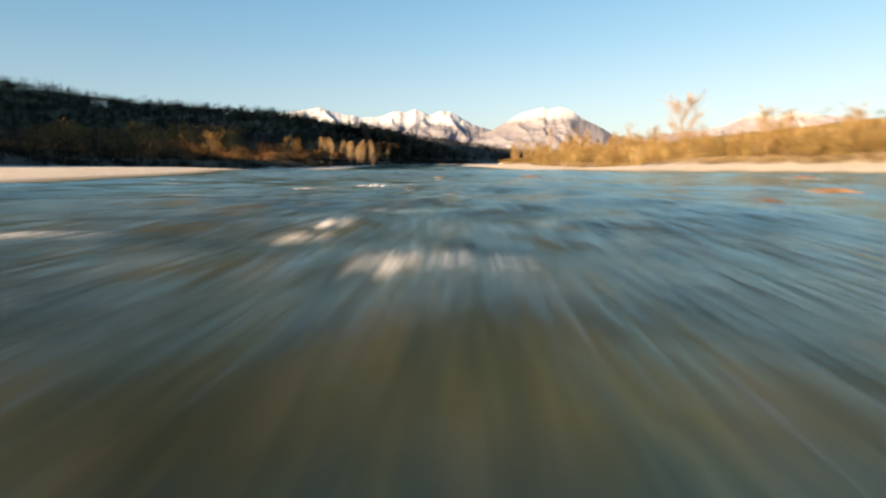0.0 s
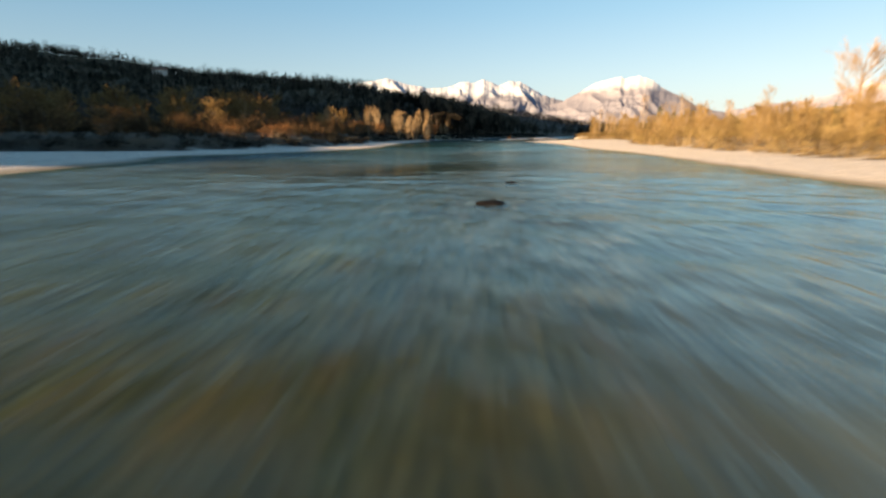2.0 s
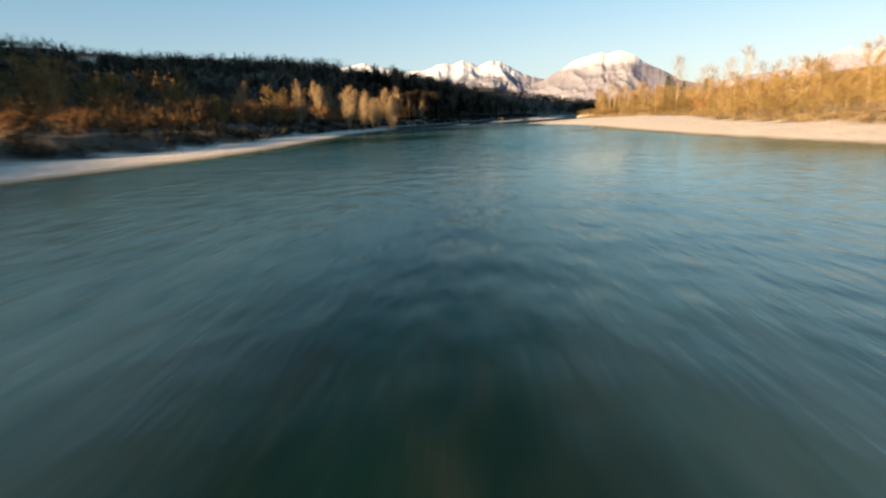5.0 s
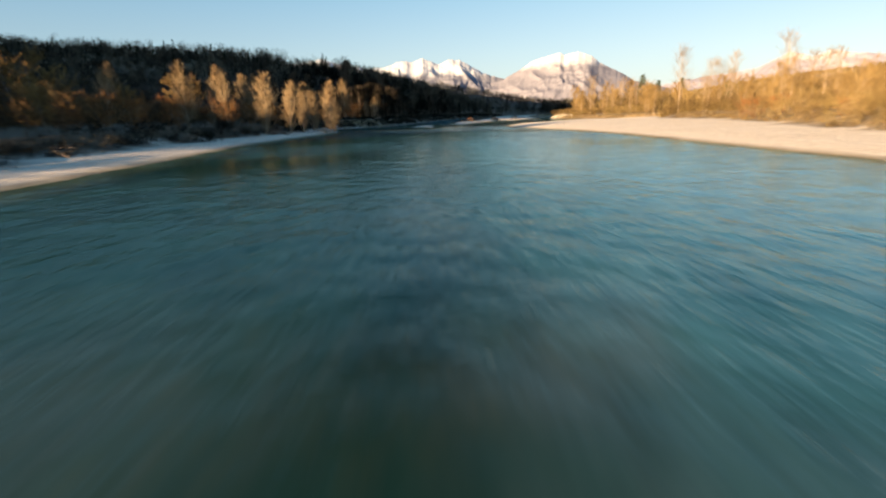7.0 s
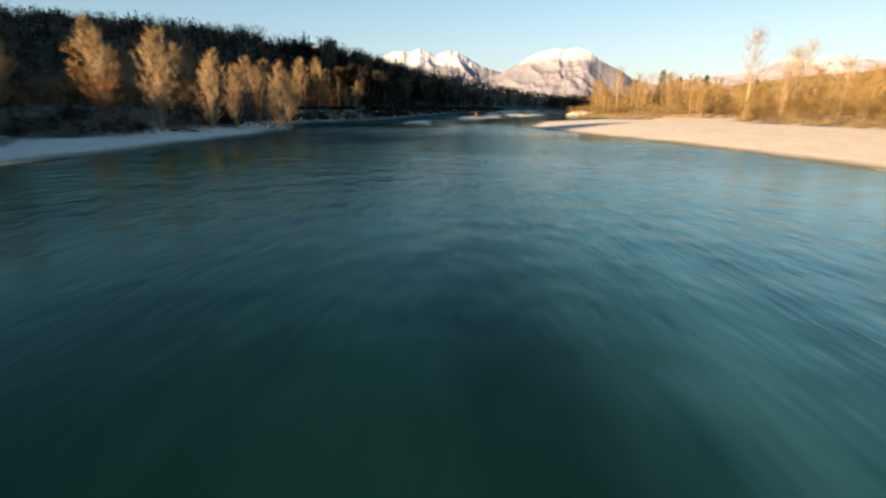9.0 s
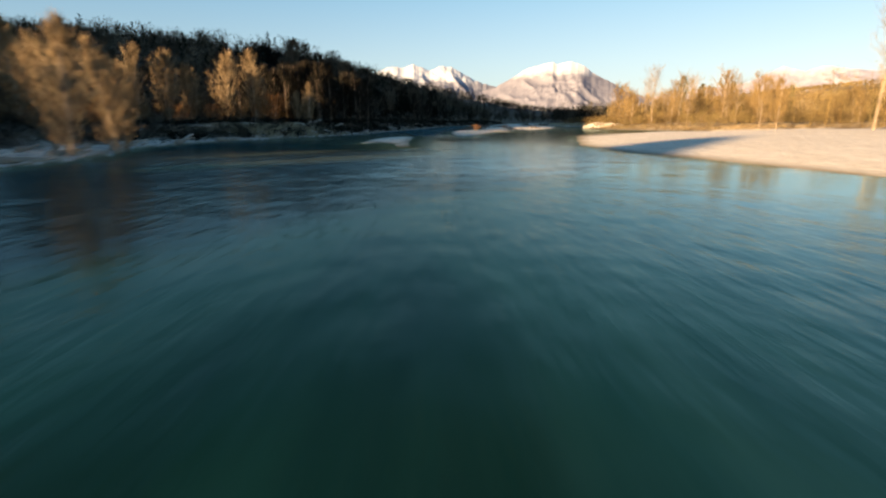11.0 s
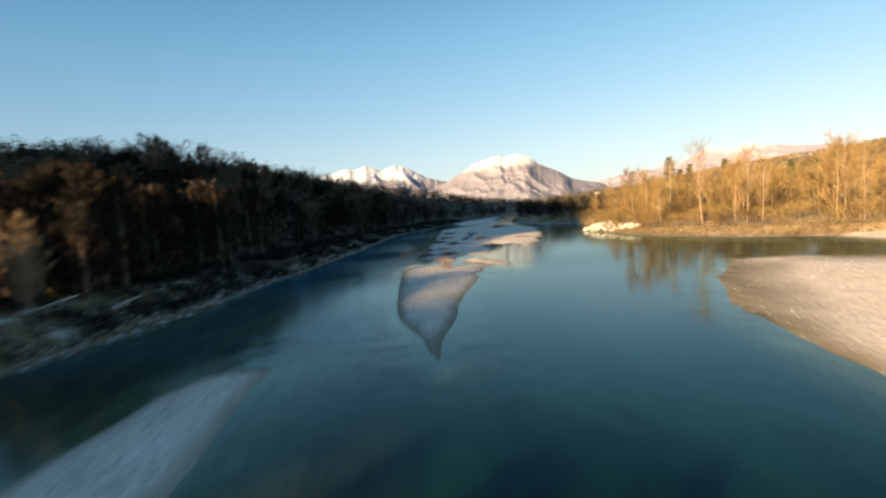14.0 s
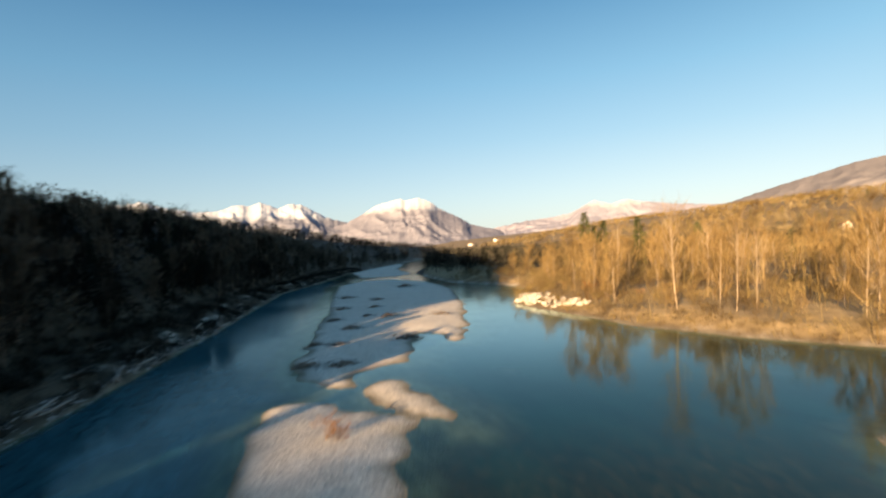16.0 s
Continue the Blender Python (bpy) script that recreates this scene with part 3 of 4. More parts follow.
pale_sheen = np.maximum(pale_sheen, 0.72 * step(4, -2, WX - 0.11 * (WY - 360)) * step(335, 352, WY) * step(700, 560, WY))
pale_sheen = np.maximum(pale_sheen, 0.24 * step(-9, -14, WX) * step(288, 298, WY) * step(345, 328, WY))
# gloss is cut by place to darken the reflections at low angles
gloss_cut = np.maximum((0.62 - 0.3 * step(45, 60, WY) * step(125, 95, WY)) * step(6, -6, WX - axis) * step(15, 70, WY) * step(340, 300, WY), 0.38 * step(290, 335, WY) * step(420, 380, WY))
gloss_cut = np.maximum(gloss_cut, 0.58 * step(14, 6, WX - 0.12 * (WY - 400)) * step(350, 380, WY))
gloss_cut = np.maximum(gloss_cut, 0.5 * np.exp(-((WX - axis) / 7.0) ** 2) * step(45, 65, WY) * step(300, 260, WY))
gloss_cut = np.maximum(gloss_cut, 0.46 * np.exp(-((WX + 1.5) / 10.0) ** 2) * step(70, 45, WY))
gloss_cut = np.maximum(gloss_cut, 0.66 * np.exp(-((WX - axis) / 10.0) ** 2) * step(226, 240, WY) * step(278, 264, WY))
veil = 0.10 + 0.85 * step(0.0, 0.60, depth)
water = tagged(part("water", grid_mesh("water", wx, wy, WZ, WATER, {"chop": np.clip(chop, 0, 2), "foam": np.clip(foam, 0, 1), "murk": murk, "veil": veil, "pale_sheen": pale_sheen, "gloss": 1 - gloss_cut}), WATER),
               "clear blue-green river water rippling over a stony bed", "water", kind="structure")


# ---- the mountains ----
def range_of(name, mat, az0, az1, peaks, radius, foot, seed, label, rough=0.1, gullies=1.0, grain=430.0):
    """A chain of peaks (azimuth and elevation in degrees) far behind the valley, with spurs that run down from the crest."""
    az = np.arange(az0, az1, 0.11)
    f = np.linspace(0, 1, 64) ** 0.9
    verts = []
    for a in az:
        e = float(np.interp(a, [p[0] for p in peaks], [p[1] for p in peaks]))
        e += rough * min(1, e / 3) * noise.fractal(Vector((a * 1.6, seed, 0)), 0.75, 2.1, 5)
        top = radius * math.tan(radians(e))
        s = radius * radians(a)
        for q in f:
            deep = foot * (1 - q)
            p = Vector((s / grain, deep / grain * 0.75, seed))
            p += 0.45 * Vector((noise.noise(p * 0.9 + Vector((7, 0, 0))), noise.noise(p * 0.9 + Vector((0, 9, 0))), 0))
            spur = noise.ridged_multi_fractal(p, 0.95, 2.15, 6, 1.0, 1.8) - 1.1
            mid = math.sin(math.pi * min(1.0, q * 0.95 + 0.03)) ** 0.8
            z = top * (0.3 * q + 0.7 * q ** 1.25) + gullies * mid * spur * 0.11 * top
            d = radius - deep - gullies * mid * spur * 0.10 * foot
            verts.append((d * math.sin(radians(a)), 170 + d * math.cos(radians(a)), z - 6))
    n, k = len(az), len(f)
    faces = [(i * k + j, (i + 1) * k + j, (i + 1) * k + j + 1, i * k + j + 1) for i in range(n - 1) for j in range(k - 1)]
    return tagged(part(name, mesh_from(name, verts, faces, mat), mat, shade=True), label, "mountain", kind="structure")


PEAKS = [(-24, 4.0), (-12.7, 6.0), (-10.4, 5.4), (-8, 5.0), (-6.2, 5.1), (-5, 5.55), (-4, 5.75), (-3.1, 5.6), (-2.15, 6.0), (-1.2, 5.6), (-0.4, 5.3), (0.6, 5.75), (1.9, 5.75), (2.7, 5.25), (3.6, 4.85), (4.3, 4.35), (5.5, 4.0), (6.8, 3.6), (12, 0.2)]
DOME = [(0, 0.2), (5.2, 3.3), (6.3, 3.55), (8.3, 4.55), (9.5, 5.3), (10.3, 5.6), (11.5, 5.85), (12.4, 6.1), (12.85, 5.8), (13.3, 5.95), (14.2, 6.1), (14.9, 5.9), (15.6, 5.6), (16.3, 5.0), (17.2, 4.55), (18, 4.15), (18.9, 3.7), (19.8, 3.05), (21.5, 2.6), (22.8, 2.3), (24, 1.6), (26, 0.6)]
PEAKS_EAST = [(19, 0.3), (21, 1.6), (22.5, 2.5), (24.4, 2.8), (26.3, 3.1), (28.5, 3.3), (30.5, 3.65), (32, 4.35), (33.0, 4.8), (34.7, 4.35), (35.9, 4.7), (37.5, 4.4), (41, 3.9), (49, 3.2), (55, 2.8), (62, 2.2)]
RIDGE_EAST = [(33, 0.2), (40, 2.2), (49, 4.9), (54.5, 6.3), (60, 7.1), (70, 7.6), (88, 6.6), (100, 5.0)]
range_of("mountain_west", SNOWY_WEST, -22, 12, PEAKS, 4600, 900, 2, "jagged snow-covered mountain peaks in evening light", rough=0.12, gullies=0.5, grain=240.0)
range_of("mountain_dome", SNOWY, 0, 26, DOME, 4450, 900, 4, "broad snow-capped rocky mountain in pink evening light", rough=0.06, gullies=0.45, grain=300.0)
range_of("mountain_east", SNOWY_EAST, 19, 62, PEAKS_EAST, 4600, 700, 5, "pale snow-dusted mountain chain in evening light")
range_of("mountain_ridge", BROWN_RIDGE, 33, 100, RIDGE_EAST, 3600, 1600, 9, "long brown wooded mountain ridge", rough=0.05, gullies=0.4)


# ---- trees ----
class Twigs:
    """Collects tapered limbs and thin twig blades."""

    def __init__(self, seed):
        self.r = np.random.default_rng(seed)
        self.v, self.f, self.tv, self.tf = [], [], [], []

    def limb(self, pts, radii, sides=5):
        base = len(self.v)
        for p, rad in zip(pts, radii):
            for s in range(sides):
                a = 6.2832 * s / sides
                self.v.append((p[0] + rad * math.cos(a), p[1] + rad * math.sin(a), p[2]))
        for i in range(len(pts) - 1):
            for s in range(sides):
                a, b = base + i * sides + s, base + i * sides + (s + 1) % sides
                self.f.append((a, b, b + sides, a + sides))

    def blade(self, p, d, length, width):
        d = d / (np.linalg.norm(d) + 1e-9)
        w = np.cross(d, self.r.normal(size=3))
        w = w / (np.linalg.norm(w) + 1e-9) * width
        i = len(self.tv)
        tip = p + d * length
        self.tv += [tuple(p - w), tuple(p + w), tuple(tip)]
        self.tf.append((i, i + 1, i + 2))

    def thing(self, name, label, category, bark, twig, group=""):
        top = tagged(new(name), label, category, group)
        part("trunk", smooth(mesh_from("trunk", self.v, self.f, bark)), bark, top)
        part("crown", mesh_from("crown", self.tv, self.tf, twig), twig, top)
        return top


def bent(r, p, d, length, n, wander, lift=0.0):
    pts = [np.array(p, float)]
    d = np.array(d, float)
    for _ in range(n):
        d = d + r.normal(size=3) * wander + np.array((0, 0, lift))
        d = d / np.linalg.norm(d)
        pts.append(pts[-1] + d * length / n)
    return pts


def broad_tree(seed, height, spread, first, limbs, blades, rise, stems=1, last=0.97, taper=0.0, twig_len=1.0, twig_w=0.03, trunk_r=None):
    """A bare broadleaf: stems, limbs that rise, and a haze of twigs. rise: how steeply the limbs climb."""
    t = Twigs(seed)
    r = t.r
    for _ in range(stems):
        lean = r.normal(size=2) * (0.025 if stems == 1 else 0.22)
        h = height * r.uniform(0.82, 1.0)
        tr = (trunk_r or height * 0.016) * r.uniform(0.8, 1.1) / stems ** 0.35
        foot = np.array((*(r.normal(size=2) * 0.3 * (stems > 1)), -0.5))
        stem = bent(r, foot, (lean[0], lean[1], 1), h + 0.5, 9, 0.025, 0.05)
        t.limb(stem, [tr * (1 - 0.93 * i / 9) + 0.01 for i in range(10)], 6)
        n = max(3, limbs // stems)
        for i in range(n):
            f = first + (last - first) * (i + r.uniform(0, 1)) / n
            k = min(int(f * 9), 8)
            p = stem[k] + (stem[k + 1] - stem[k]) * (f * 9 - k)
            a = r.uniform(0, 6.2832)
            reach = spread * (0.35 + 0.9 * math.sin(math.pi * min(1, (f - first) / (1 - first) * 0.85 + 0.15)) ** 0.8) * r.uniform(0.55, 1.1) * (1 - taper * (f - first) / (last - first))
            d = np.array((math.cos(a), math.sin(a), rise + r.normal() * 0.15))
            length = reach * math.sqrt(1 + rise * rise)
            arm = bent(r, p, d, length, 3, 0.15, 0.1)
            rad = tr * 0.24 * (1 - 0.7 * f)
            t.limb(arm, [rad * (1 - 0.85 * j / 3) + 0.006 for j in range(4)], 3)
            for _k in range(2):
                s = r.uniform(0.3, 0.9) * 3
                q = arm[int(s)] + (arm[int(s) + 1] - arm[int(s)]) * (s - int(s))
                side = bent(r, q, (arm[-1] - arm[0]) / length + r.normal(size=3) * 0.5 + np.array((0, 0, rise * 0.25)), length * 0.42, 2, 0.18, 0.1)
                t.limb([side[0], side[2]], [rad * 0.4, 0.006], 3)
                for _b in range(max(1, int(blades * 0.24))):
                    s2 = r.uniform(0, 1.99)
                    q2 = side[int(s2)] + (side[int(s2) + 1] - side[int(s2)]) * (s2 - int(s2))
                    t.blade(q2, r.normal(size=3) * 0.55 + (side[-1] - side[0]) / (length * 0.42) + np.array((0, 0, 0.35 * rise)), twig_len * r.uniform(0.5, 1.25), twig_w)
            for _b in range(max(1, int(blades * 0.5))):
                s2 = r.uniform(0.6, 2.99)
                q2 = arm[int(s2)] + (arm[int(s2) + 1] - arm[int(s2)]) * (s2 - int(s2))
                t.blade(q2, r.normal(size=3) * 0.55 + d * 0.7 + np.array((0, 0, 0.3)), twig_len * r.uniform(0.5, 1.25), twig_w)
    return t


def spruce_tree(seed, height, spread):
    t = Twigs(seed)
    r = t.r
    t.limb([(0, 0, -0.4), (0, 0, height * 0.5), (0, 0, height)], [height * 0.015, height * 0.009, 0.01], 6)
    n = int(height * 2.4)
    for i in range(n):
        f = 0.08 + 0.92 * i / n
        for _ in range(7):
            a = r.uniform(0, 6.2832)
            reach = spread * (1 - f) ** 0.8 * r.uniform(0.6, 1.15) + 0.25
            d = np.array((math.cos(a), math.sin(a), -0.28 + 0.5 * f))
            p = np.array((0, 0, height * f))
            for _b in range(9):
                q = p + d * reach * r.uniform(0.05, 0.95)
                t.blade(q, d + r.normal(size=3) * 0.5 + np.array((0, 0, -0.2)), 0.55 * r.uniform(0.6, 1.3), 0.09)
    return t


def ground_z(x, y):
    z, _d, _o, _h = land(np.array([[float(x)]]), np.array([[float(y)]]))
    return float(z[0, 0])


def stand(ob, x, y, z, size=1.0, turn=0.0, squash=1.0):
    ob.matrix_basis = Matrix.Translation((x, y, z - 0.05)) @ Matrix.Rotation(turn, 4, "Z") @ Matrix.Diagonal((size * squash, size * squash, size, 1))
    return ob


def copy_at(ob, x, y, z, size=1.0, turn=0.0, squash=1.0):
    return stand(copy_thing(ob, Matrix()), x, y, z, size, turn, squash)


# kinds, each built once at a height of about 10 m, and then copied
KINDS = {
    "poplar": [broad_tree(100 + i, 10, 2.3, 0.02, 72, 34, 1.6, last=0.88, taper=0.78, twig_len=0.85, twig_w=0.030).thing("poplar_tree", "bare columnar poplar with golden-brown twigs on the river bank", "tree", PALE_BARK, TWIG_PALE, "poplars on the bank") for i in range(3)],
    "bushy": [broad_tree(120 + i, 10, 3.9, 0.12, 50, 84, 0.75, stems=2, twig_len=0.85, twig_w=0.042).thing("willow_tree", "spreading bare willow with ochre twigs", "tree", BARK, TWIG_GOLD, "willows on the floodplain") for i in range(3)],
    "slim": [broad_tree(140 + i, 10, 1.0, 0.28, 50, 13, 1.9, twig_len=1.0, twig_w=0.008, trunk_r=0.058).thing("bare_tree", "tall slender bare tree with a pale trunk", "tree", PALE_BARK, TWIG_GOLD, "tall bare trees on the bank") for i in range(3)],
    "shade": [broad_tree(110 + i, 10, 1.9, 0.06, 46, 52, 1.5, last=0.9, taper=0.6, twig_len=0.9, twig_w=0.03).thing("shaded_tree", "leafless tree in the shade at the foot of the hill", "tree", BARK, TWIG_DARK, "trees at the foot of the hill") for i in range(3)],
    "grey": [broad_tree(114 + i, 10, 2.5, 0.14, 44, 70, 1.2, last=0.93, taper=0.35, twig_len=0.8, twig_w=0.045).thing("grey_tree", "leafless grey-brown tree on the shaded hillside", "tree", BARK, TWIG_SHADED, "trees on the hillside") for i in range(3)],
    "fan": [broad_tree(150, 10, 2.9, 0.3, 60, 80, 0.8, twig_len=0.8, twig_w=0.010, trunk_r=0.14).thing("lone_tree", "tall lone bare tree with a wide fine crown", "tree", PALE_BARK, TWIG_GREY)],
    "wood": [broad_tree(160 + i, 10, 2.2, 0.12, 32, 66, 1.4, twig_len=1.1, twig_w=0.017, trunk_r=0.075).thing("riverside_tree", "bare riverside tree with pale trunk and golden twigs", "tree", PALE_BARK, TWIG_GOLD, "riverside wood") for i in range(4)],
    "shrub": [broad_tree(180 + i, 3, 1.9, 0.05, 30, 26, 0.9, stems=5, twig_len=0.6, twig_w=0.022).thing("shrub", "leafless rust-brown shrub on the bank", "shrub", BARK, TWIG_RUST, "shrubs on the bank") for i in range(2)],
    "scrub": [broad_tree(184 + i, 3, 1.9, 0.05, 30, 26, 0.9, stems=5, twig_len=0.6, twig_w=0.018).thing("shrub", "leafless golden-brown shrub on the sunlit bank", "shrub", BARK, TWIG_GOLD, "shrubs on the sunlit bank") for i in range(2)],
    "spruce": [spruce_tree(190 + i, 10, 2.0).thing("spruce_tree", "dark green spruce among bare trees", "tree", BARK, NEEDLES, "spruces") for i in range(2)],
}
USED = set()


def plant(kind, x, y, size, squash=1.0, z=None):
    k = int(rng.integers(len(KINDS[kind])))
    z = ground_z(x, y) if z is None else z
    turn = float(rng.uniform(0, 6.28))
    if (kind, k) in USED:
        return copy_at(KINDS[kind][k], x, y, z, size, turn, squash)
    USED.add((kind, k))
    return stand(KINDS[kind][k], x, y, z, size, turn, squash)


# left bank: the row of poplars, and the spreading trees behind the gravel
for x, y, h in ((-70.5, 258, 14.2), (-49.3, 247.5, 12.2), (-50.2, 267, 13.4), (-40, 261, 14.6), (-38, 271, 11.8), (-36.3, 276, 11.2), (-37, 289, 12.0), (-31.5, 283, 11.4), (-31.5, 289, 10.8), (-32.5, 292, 10), (-39, 300, 7), (-41, 355, 16.0), (-47.5, 355.5, 16.2),
                (-30, 356, 9.2), (-34, 362, 7.8), (-53, 342, 16.4), (-56.5, 338, 15.2), (-50.5, 346, 14), (-62, 318, 15), (-67, 325, 16.5), (-58, 322, 14), (-72, 310, 14), (-32, 390, 10.5)):
    plant("poplar", x, y, h / 10, 0.88)
for x, y, h in ((-129, 289, 20), (-107.5, 286, 18.5), (-112, 258, 12), (-167, 300, 21), (-140, 290, 17), (-92, 232, 13), (-110, 215, 13), (-128, 240, 14), (-84, 205, 11), (-150, 250, 15), (-178, 262, 16), (-190, 300, 18),
                (-75, 180, 9), (-95, 170, 11), (-120, 180, 12), (-145, 200, 13), (-170, 225, 14), (-200, 240, 15), (-80, 280, 9), (-72, 240, 8), (-62, 230, 6.5), (-215, 285, 17), (-125, 320, 17), (-85, 320, 14)):
    plant("bushy", x, y, h / 10 * 0.95)
for i in range(24):
    y = rng.uniform(20, 215)
    x = np.interp(y, [20, 110, 215], [-140, -112, -62]) - rng.uniform(0, 1) ** 1.3 * 55
    plant("bushy" if i % 3 else "wood", x, y, rng.uniform(0.75, 1.25))
for i in range(60):
    y = rng.uniform(378, 640)
    x = np.interp(y, [378, 392, 470, 560, 640], [-28, -26, -16, -1, 18]) - rng.uniform(0, 1) ** 1.4 * 24
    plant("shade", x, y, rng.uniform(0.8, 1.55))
# trees added here to keep the sun off the far gravel bar
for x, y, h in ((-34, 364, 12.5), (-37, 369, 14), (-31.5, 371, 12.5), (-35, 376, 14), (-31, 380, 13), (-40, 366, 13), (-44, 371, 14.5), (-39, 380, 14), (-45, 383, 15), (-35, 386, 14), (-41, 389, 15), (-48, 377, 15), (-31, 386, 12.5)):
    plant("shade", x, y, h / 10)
# more added trees, to close the gaps in that shade
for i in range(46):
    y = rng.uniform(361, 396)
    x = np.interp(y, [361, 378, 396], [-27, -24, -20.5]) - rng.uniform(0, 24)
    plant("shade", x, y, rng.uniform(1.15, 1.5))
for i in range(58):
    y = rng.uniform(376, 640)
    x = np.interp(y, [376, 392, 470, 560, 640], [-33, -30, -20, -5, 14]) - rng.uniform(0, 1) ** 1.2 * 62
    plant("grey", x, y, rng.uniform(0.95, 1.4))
for i in range(70):
    y = rng.uniform(90, 372)
    x = np.interp(y, [90, 150, 280, 345, 372], [-66, -50, -46, -42, -30]) - rng.uniform(0, 34)
    plant("shrub", x, y, rng.uniform(0.55, 1.15) * (1.5 if y > 225 else 1.0))

# right bank
plant("fan", 98.8, 199.5, 2.45)
for x, y, h in ((79, 337.5, 23.2), (84, 330, 15), (88, 336, 19), (105.5, 358, 22), (97, 345, 19), (81, 283, 18.8), (86, 278, 14), (76, 300, 13), (93, 300, 15.5), (110, 305, 17), (85, 224, 16), (92, 240, 13),
                (71, 417.5, 21), (76, 410, 18), (78, 408, 16), (82, 393, 17), (84, 391, 15), (90, 430, 19), (80, 447, 18), (120, 330, 19), (128, 290, 17), (108, 262, 14), (118, 220, 14), (134, 250, 18)):
    plant("slim", x, y, h / 10, 1.25)
for i in range(240):
    y = rng.uniform(30, 560)
    near = np.interp(y, [30, 60, 120, 215, 260, 340, 388, 418, 470, 490, 560], [84, 66, 58, 56, 66, 72, 80, 64, 71, 87, 100])
    x = near + 3 + rng.uniform(0, 1) ** 1.5 * 85
    grow = np.interp(y, [30, 120, 280, 400, 480, 560], [8, 7.5, 9, 13, 13, 12]) * rng.uniform(0.65, 1.2)
    plant("wood", x, y, grow / 10)
for i in range(90):
    y = rng.uniform(70, 480)
    if 280 < y < 384:
        continue
    near = np.interp(y, [60, 130, 215, 250, 275, 330, 360, 388, 418, 470], [40, 44, 45, 55, 59, 62, 76, 78, 66, 70])
    plant("shrub" if i % 6 == 0 else "scrub", near + rng.uniform(-1, 14), y, rng.uniform(0.5, 1.1))
for x, y, h in ((155, 574, 29), (170, 580, 25), (185, 570, 26), (147, 560, 17), (163, 577, 22), (215, 560, 22)):
    plant("spruce", x, y, h / 10)


# ---- woods too many to count ----
def woods(name, pts, size, mat, blades, length, width, slim, label, category, conifers=0.0, tall=0.0, pale=(0.55, 1.0), dim=(0.08, 0.28), stands=0.0):
    """A wood as one object: a tapered trunk and a ragged crown of twigs for each tree."""
    r = np.random.default_rng(abs(len(pts)) + 5)
    P = np.array(pts, float)
    n = len(P)
    H = size * (0.5 + 0.85 * r.beta(2.2, 2.2, n))
    tone = np.where(r.uniform(0, 1, n) < 0.42, r.uniform(0.1, 0.28, n), 0.35 + 0.65 * r.beta(1.4, 2.0, n))
    if stands:
        # neighbouring trees are of one kind, in lighter and darker stands
        tone = np.clip(tone + stands * waves(P[:, 0], P[:, 1], 97, 14, 25, 140), 0.1, 1.0)
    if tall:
        # pale full-grown crowns stand apart over lower trees toned dark as gap shade
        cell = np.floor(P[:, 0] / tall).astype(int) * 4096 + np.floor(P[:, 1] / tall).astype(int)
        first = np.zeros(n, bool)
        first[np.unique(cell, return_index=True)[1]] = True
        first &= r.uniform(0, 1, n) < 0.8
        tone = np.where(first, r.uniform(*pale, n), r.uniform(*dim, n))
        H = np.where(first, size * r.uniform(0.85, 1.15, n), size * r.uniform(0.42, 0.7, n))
    # each crown is a handful of twig clumps on rising limbs
    clumps = 9
    cf = r.uniform(0.22, 0.93, (n, clumps)) ** 0.8
    cr = slim * H[:, None] * np.sin(np.pi * np.clip(cf * 0.85 + 0.1, 0, 1)) ** 0.8 * r.uniform(0.15, 1.0, (n, clumps))
    ca = r.uniform(0, 6.2832, (n, clumps))
    pick = r.integers(0, clumps, (n, blades))
    row = np.arange(n)[:, None]
    puff = r.normal(size=(n, blades, 3)).clip(-1.7, 1.7) * (0.27 * slim * H)[:, None, None]
    ox = cr[row, pick] * np.cos(ca[row, pick]) + puff[..., 0]
    oy = cr[row, pick] * np.sin(ca[row, pick]) + puff[..., 1]
    f = np.clip(cf[row, pick] + puff[..., 2] / H[:, None], 0.05, 1.0)
    rad, a = np.hypot(ox, oy), np.arctan2(oy, ox)
    cone = r.uniform(0, 1, n) < conifers
    f = np.where(cone[:, None], r.uniform(0.08, 1.0, (n, blades)), f)
    rad = np.where(cone[:, None], 0.2 * H[:, None] * (1.03 - f) * np.sqrt(r.uniform(0.2, 1, (n, blades))), rad)
    tone = np.where(cone, 0.0, tone)
    H = np.where(cone, np.maximum(H, size * 0.85), H)
    a = np.where(cone[:, None], r.uniform(0, 6.2832, (n, blades)), a)
    base = np.stack([P[:, None, 0] + rad * np.cos(a), P[:, None, 1] + rad * np.sin(a), P[:, None, 2] + H[:, None] * f * 0.95], -1)
    d = np.stack([np.cos(a) * 0.5, np.sin(a) * 0.5, np.where(cone[:, None], -0.35, 0.75) * np.ones_like(a)], -1) + r.normal(size=(n, blades, 3)) * 0.5
    d /= np.linalg.norm(d, axis=-1, keepdims=True)
    w = np.cross(d, r.normal(size=d.shape))
    w *= width * r.uniform(0.6, 1.3, (n, blades, 1)) / (np.linalg.norm(w, axis=-1, keepdims=True) + 1e-9)
    tip = base + d * length * r.uniform(0.5, 1.3, (n, blades, 1))
    tri = np.stack([base - w, base + w, tip], 2).reshape(-1, 3)
    th = r.uniform(0, 6.28, n)
    sx, sy = np.cos(th) * H * 0.013, np.sin(th) * H * 0.013
